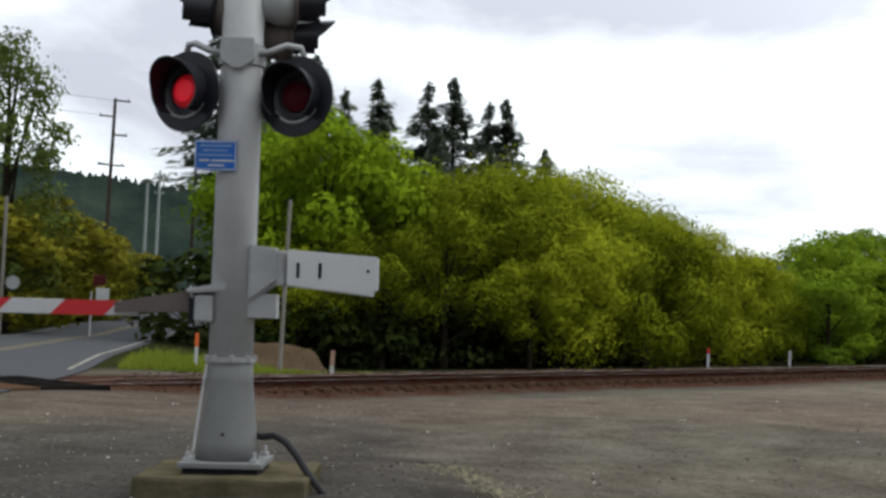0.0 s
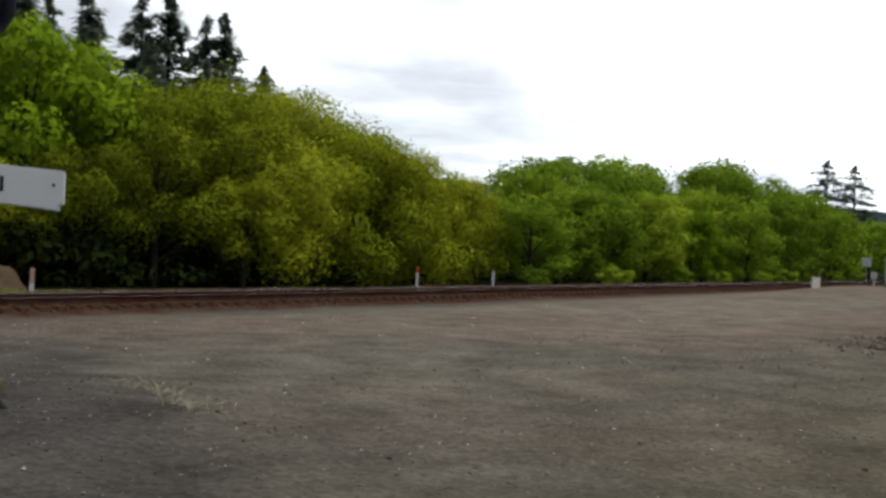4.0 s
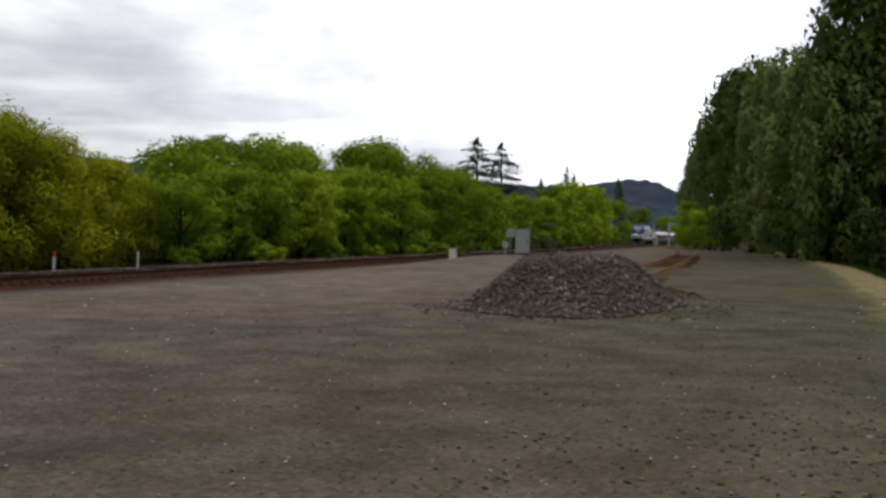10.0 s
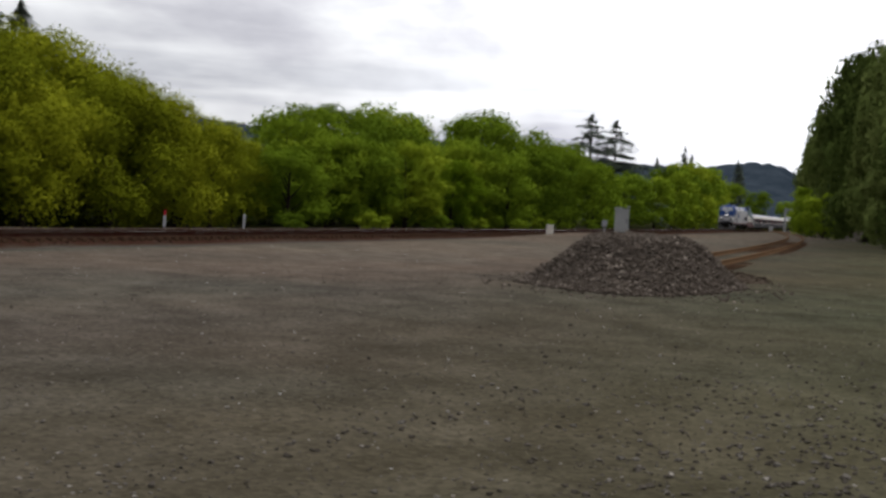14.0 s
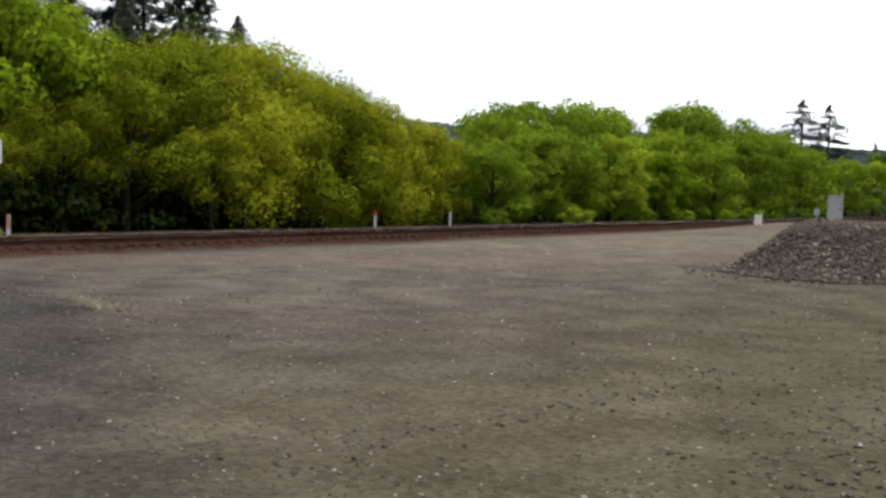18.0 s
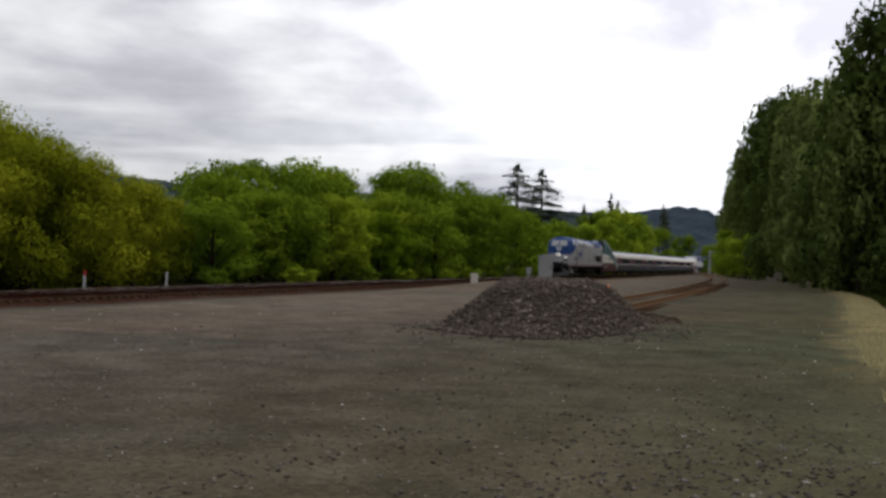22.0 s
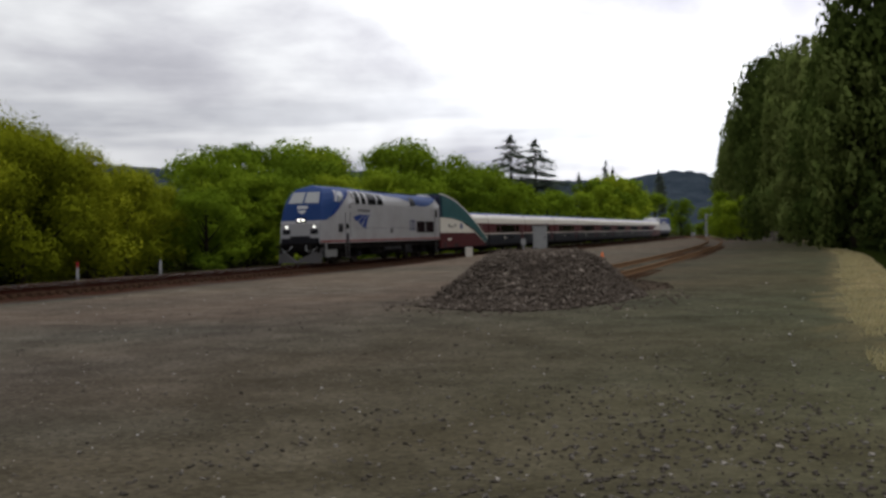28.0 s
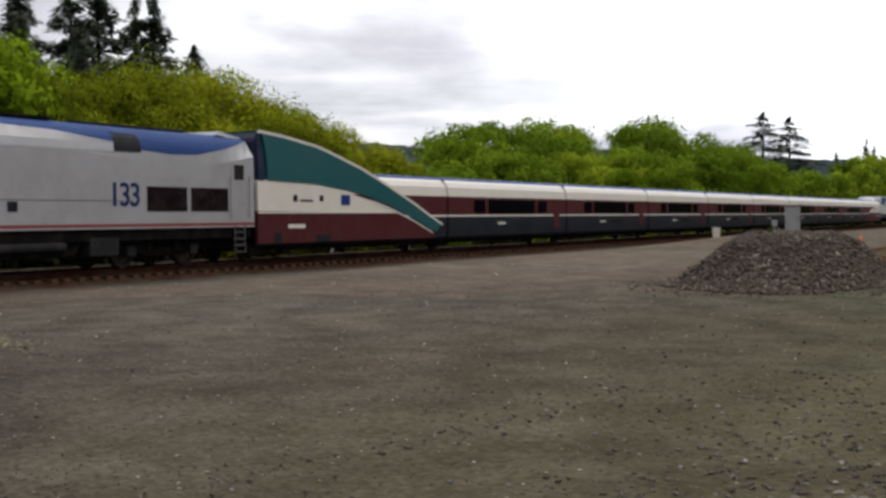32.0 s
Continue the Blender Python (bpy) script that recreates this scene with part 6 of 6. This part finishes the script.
def fin_car(label, flip=False, colour=TEAL):
    """The end car, with a tall swept fairing that meets the higher locomotive."""
    ob = thing("end_car", label, "passenger car", None, "passenger cars of the train")
    car_shell(13.2, ob)
    top = [(0.1, 4.52), (1.45, 4.42), (3.5, 4.16), (4.9, 3.83), (6.45, 3.43), (8.5, 2.76), (10.3, 2.13), (11.6, 1.62), (12.75, 1.2)]
    low = [(12.35, 0.78), (11.9, 0.84), (10.3, 1.36), (8.7, 1.82), (7.2, 2.16), (5.65, 2.42), (3.45, 2.66), (1.1, 2.72), (0.5, 2.73)]

    def shell(name, outline, y, mat, bevel=0.0, lab=""):
        return part(name, prism(outline, -y, y, None, bevel), mat, ob, lab)

    shell("fairing", top + low + [(0.42, 3.6), (0.25, 4.2)], 1.5, colour, 0.09, "swept fairing with a cream edge")
    shell("fairing_front", [(-0.06, 4.2), (0.1, 4.49), (0.24, 4.2), (0.41, 3.6), (0.49, 2.74), (0.02, 2.74)], 1.47, NAVY, 0.05)
    shell("cream_panel", [(0.0, 1.74), (8.9, 1.7), (8.7, 1.8), (7.2, 2.14), (5.65, 2.4), (3.45, 2.64), (1.1, 2.7), (0.0, 2.7)], 1.49, CREAM)
    shell("lower_panel", [(0.0, 0.6), (12.2, 0.6), (11.85, 0.8), (10.3, 1.28), (9.1, 1.64), (0.0, 1.68)], 1.492, MAROON)
    for a, b in zip(top, top[1:]):
        d = Vector((b[0] - a[0], b[1] - a[1])).normalized() * 0.09
        q = [(a[0], a[1] + 0.012), (b[0], b[1] + 0.012), (b[0] + d.y, b[1] - d.x), (a[0] + d.y, a[1] - d.x)]
        for s in (-1, 1):
            part("edge_trim", prism(q, *sorted((s * 1.42, s * 1.512))), CREAM, ob)
    for a, b in zip(low[1:4], low[2:5]):
        for s in (-1, 1):
            part("trim_line", prism([(a[0], a[1] + 0.0), (b[0], b[1] + 0.0), (b[0], b[1] - 0.06), (a[0], a[1] - 0.06)], *sorted((s * 1.48, s * 1.514))), CREAM, ob)
    car_panel("stripe", 0.02, 9.0, 1.655, 1.72, CREAM, ob, 0.03)
    car_panel("window", 5.0, 5.58, 1.97, 2.36, DEEP_BLUE, ob, 0.03)
    for x0, x1, z0, z1 in ((2.0, 2.25, 2.08, 2.32), (2.4, 3.2, 2.08, 2.16), (3.6, 3.85, 2.1, 2.32), (1.7, 2.7, 1.12, 1.26)):
        car_panel("writing_bar", x0, x1, z0, z1, TANK_GREY if z0 > 1.5 else CREAM, ob, 0.018)
    car_panel("vent", 3.4, 4.3, 0.6, 0.86, BLACK, ob, 0.022)
    car_panel("step_recess", 0.9, 1.3, 0.6, 0.98, BLACK, ob, 0.022)
    part("gangway", box(13.16, 13.3, -1.3, 1.3, 0.7, 3.12, 0.03), BLACK, ob)
    under_gear(ob, 13.2, True)
    for o in ob.children_recursive if flip else ():
        if not o.children and o.parent == ob and not o.name.startswith("axle"):
            o.data.transform(Matrix.Translation((13.2, 0, 0)) @ pose(0, 0, 0, 0, 0, 180))
    return ob


FRONT_FIN = fin_car("teal, cream and brown-red end car with tall swept fin")
FIRST_CAR = carriage("low cream, brown-red and dark green passenger car")
CARS = [FIRST_CAR] + [copy_thing(FIRST_CAR, pose(0, 0, 0)) for _ in range(7)]
REAR_FIN = fin_car("end car with a low white fin at the train's rear", True, WHITE)
for o in REAR_FIN.children:
    if o.name.startswith(("fairing", "edge_trim", "trim_line")):
        for w in o.data.vertices:
            w.co.x = 13.2 - (13.2 - w.co.x) * 0.25
            w.co.z = 2.5 + (w.co.z - 2.5) * 0.62
            w.co.y *= 1 - 0.7 * min(1.0, max(0.0, (w.co.z - 2.5) / 1.2))

# ---- cab unit at the rear
CAB = thing("cab_unit", "white and blue driving unit at the train's rear", "locomotive")
cab_out = [(0.0, 1.1), (0.0, 3.9), (0.5, 4.35), (14.2, 4.35), (15.0, 4.3), (16.2, 3.2), (16.9, 3.0), (17.0, 1.1)]
part("body", prism(cab_out, -1.5, 1.5, None, 0.1), WHITE, CAB)
part("upper_band", box(0.3, 14.0, -1.512, 1.512, 3.1, 4.2, 0.04), DEEP_BLUE, CAB)
part("blue_front", prism([(12.6, 4.36), (14.2, 4.37), (15.05, 4.32), (16.25, 3.22), (16.92, 3.02), (17.02, 2.5), (14.6, 2.5)], -1.51, 1.51, None, 0.05), DEEP_BLUE, CAB)
part("lower_band", box(0.1, 16.95, -1.508, 1.508, 1.1, 1.7, 0.02), DARK_TEAL, CAB)
for s in (-1, 1):
    part("windscreen", prism([(15.16, 4.24), (16.2, 3.3), (16.22, 3.34), (15.2, 4.28)], *sorted((0.1 * s, 1.1 * s))), DARK_GLASS, CAB)
    part("side_window", box(13.8, 14.6, *sorted((1.45 * s, 1.52 * s)), 3.2, 3.8, 0.01), DARK_GLASS, CAB)
    part("louvre", box(3.0, 9.0, *sorted((1.45 * s, 1.515 * s)), 2.8, 3.6, 0.01), SILVER, CAB)
part("underframe", box(0.4, 16.6, -1.3, 1.3, 0.45, 1.12, 0.03), UNDER, CAB)
for x in (2.4, 4.9, 12.3, 14.8):
    wheelset(CAB, x, 0.5)
for o in CAB.children:
    if not o.name.startswith("axle"):
        for w in o.data.vertices:
            w.co.z *= 0.88
for x in (3.65, 13.55):
    for s in (-1, 1):
        part("bogie_frame", box(x - 1.9, x + 1.9, *sorted((s * 0.95, s * 1.15)), 0.3, 0.8, 0.05), UNDER, CAB)

# things of the track, the nearest as pieces
for k in range(300):
    t_ = new("tie", tie_mesh)
    t_.parent = track
    u_ = -3.0 + 0.52 * k
    t_.matrix_basis = pose(u_, TRACK_V + rnd.uniform(-0.05, 0.05), -0.172 + RAIL_Z + rnd.uniform(-0.012, 0.004), 0, 0, rnd.uniform(-1, 1))
for k in range(110):
    t_ = new("tie", tie_mesh)
    t_.parent = siding
    u_ = 33.6 + 0.62 * k
    v_ = float(np.interp(u_, [a for a, _ in SIDING], [b for _, b in SIDING]))
    t_.matrix_basis = pose(u_, v_, 0.03 + rnd.uniform(-0.03, 0.004), 0, 0, 2 + rnd.uniform(-2, 2))

# ---------------------------------------------------------------- motion of the train

FRONT = [(0, 361.0), (6, 296.5), (13, 217.0), (21, 135.4), (23, 113.8), (25.5, 86.8), (28, 57.9), (30.2, 32.2), (31, 22.2), (32, 10.4)]


def front_at(t):
    return float(np.interp(t, [a for a, _ in FRONT], [b for _, b in FRONT]))


def motions():
    train = [(LOCO, 0.0), (FRONT_FIN, 20.8)] + [(c, 34.1 + 13.14 * n) for n, c in enumerate(CARS)] + [(REAR_FIN, 34.1 + 13.14 * 8), (CAB, 34.1 + 13.14 * 9 + 0.3)]
    for ob, off in train:
        walk(ob, [(t, pose(u + off, TRACK_V, RAIL_Z)) for t, u in FRONT])
    for ob, x, r in WHEELS:
        if ob.parent != LOCO:
            continue
        rows_ = []
        for k in range(481):
            t = 32.0 * k / 480
            rows_.append((t, pose(x, 0, r, 0, math.degrees((front_at(t) - front_at(0)) / r), 0)))
        walk(ob, rows_)


motions()
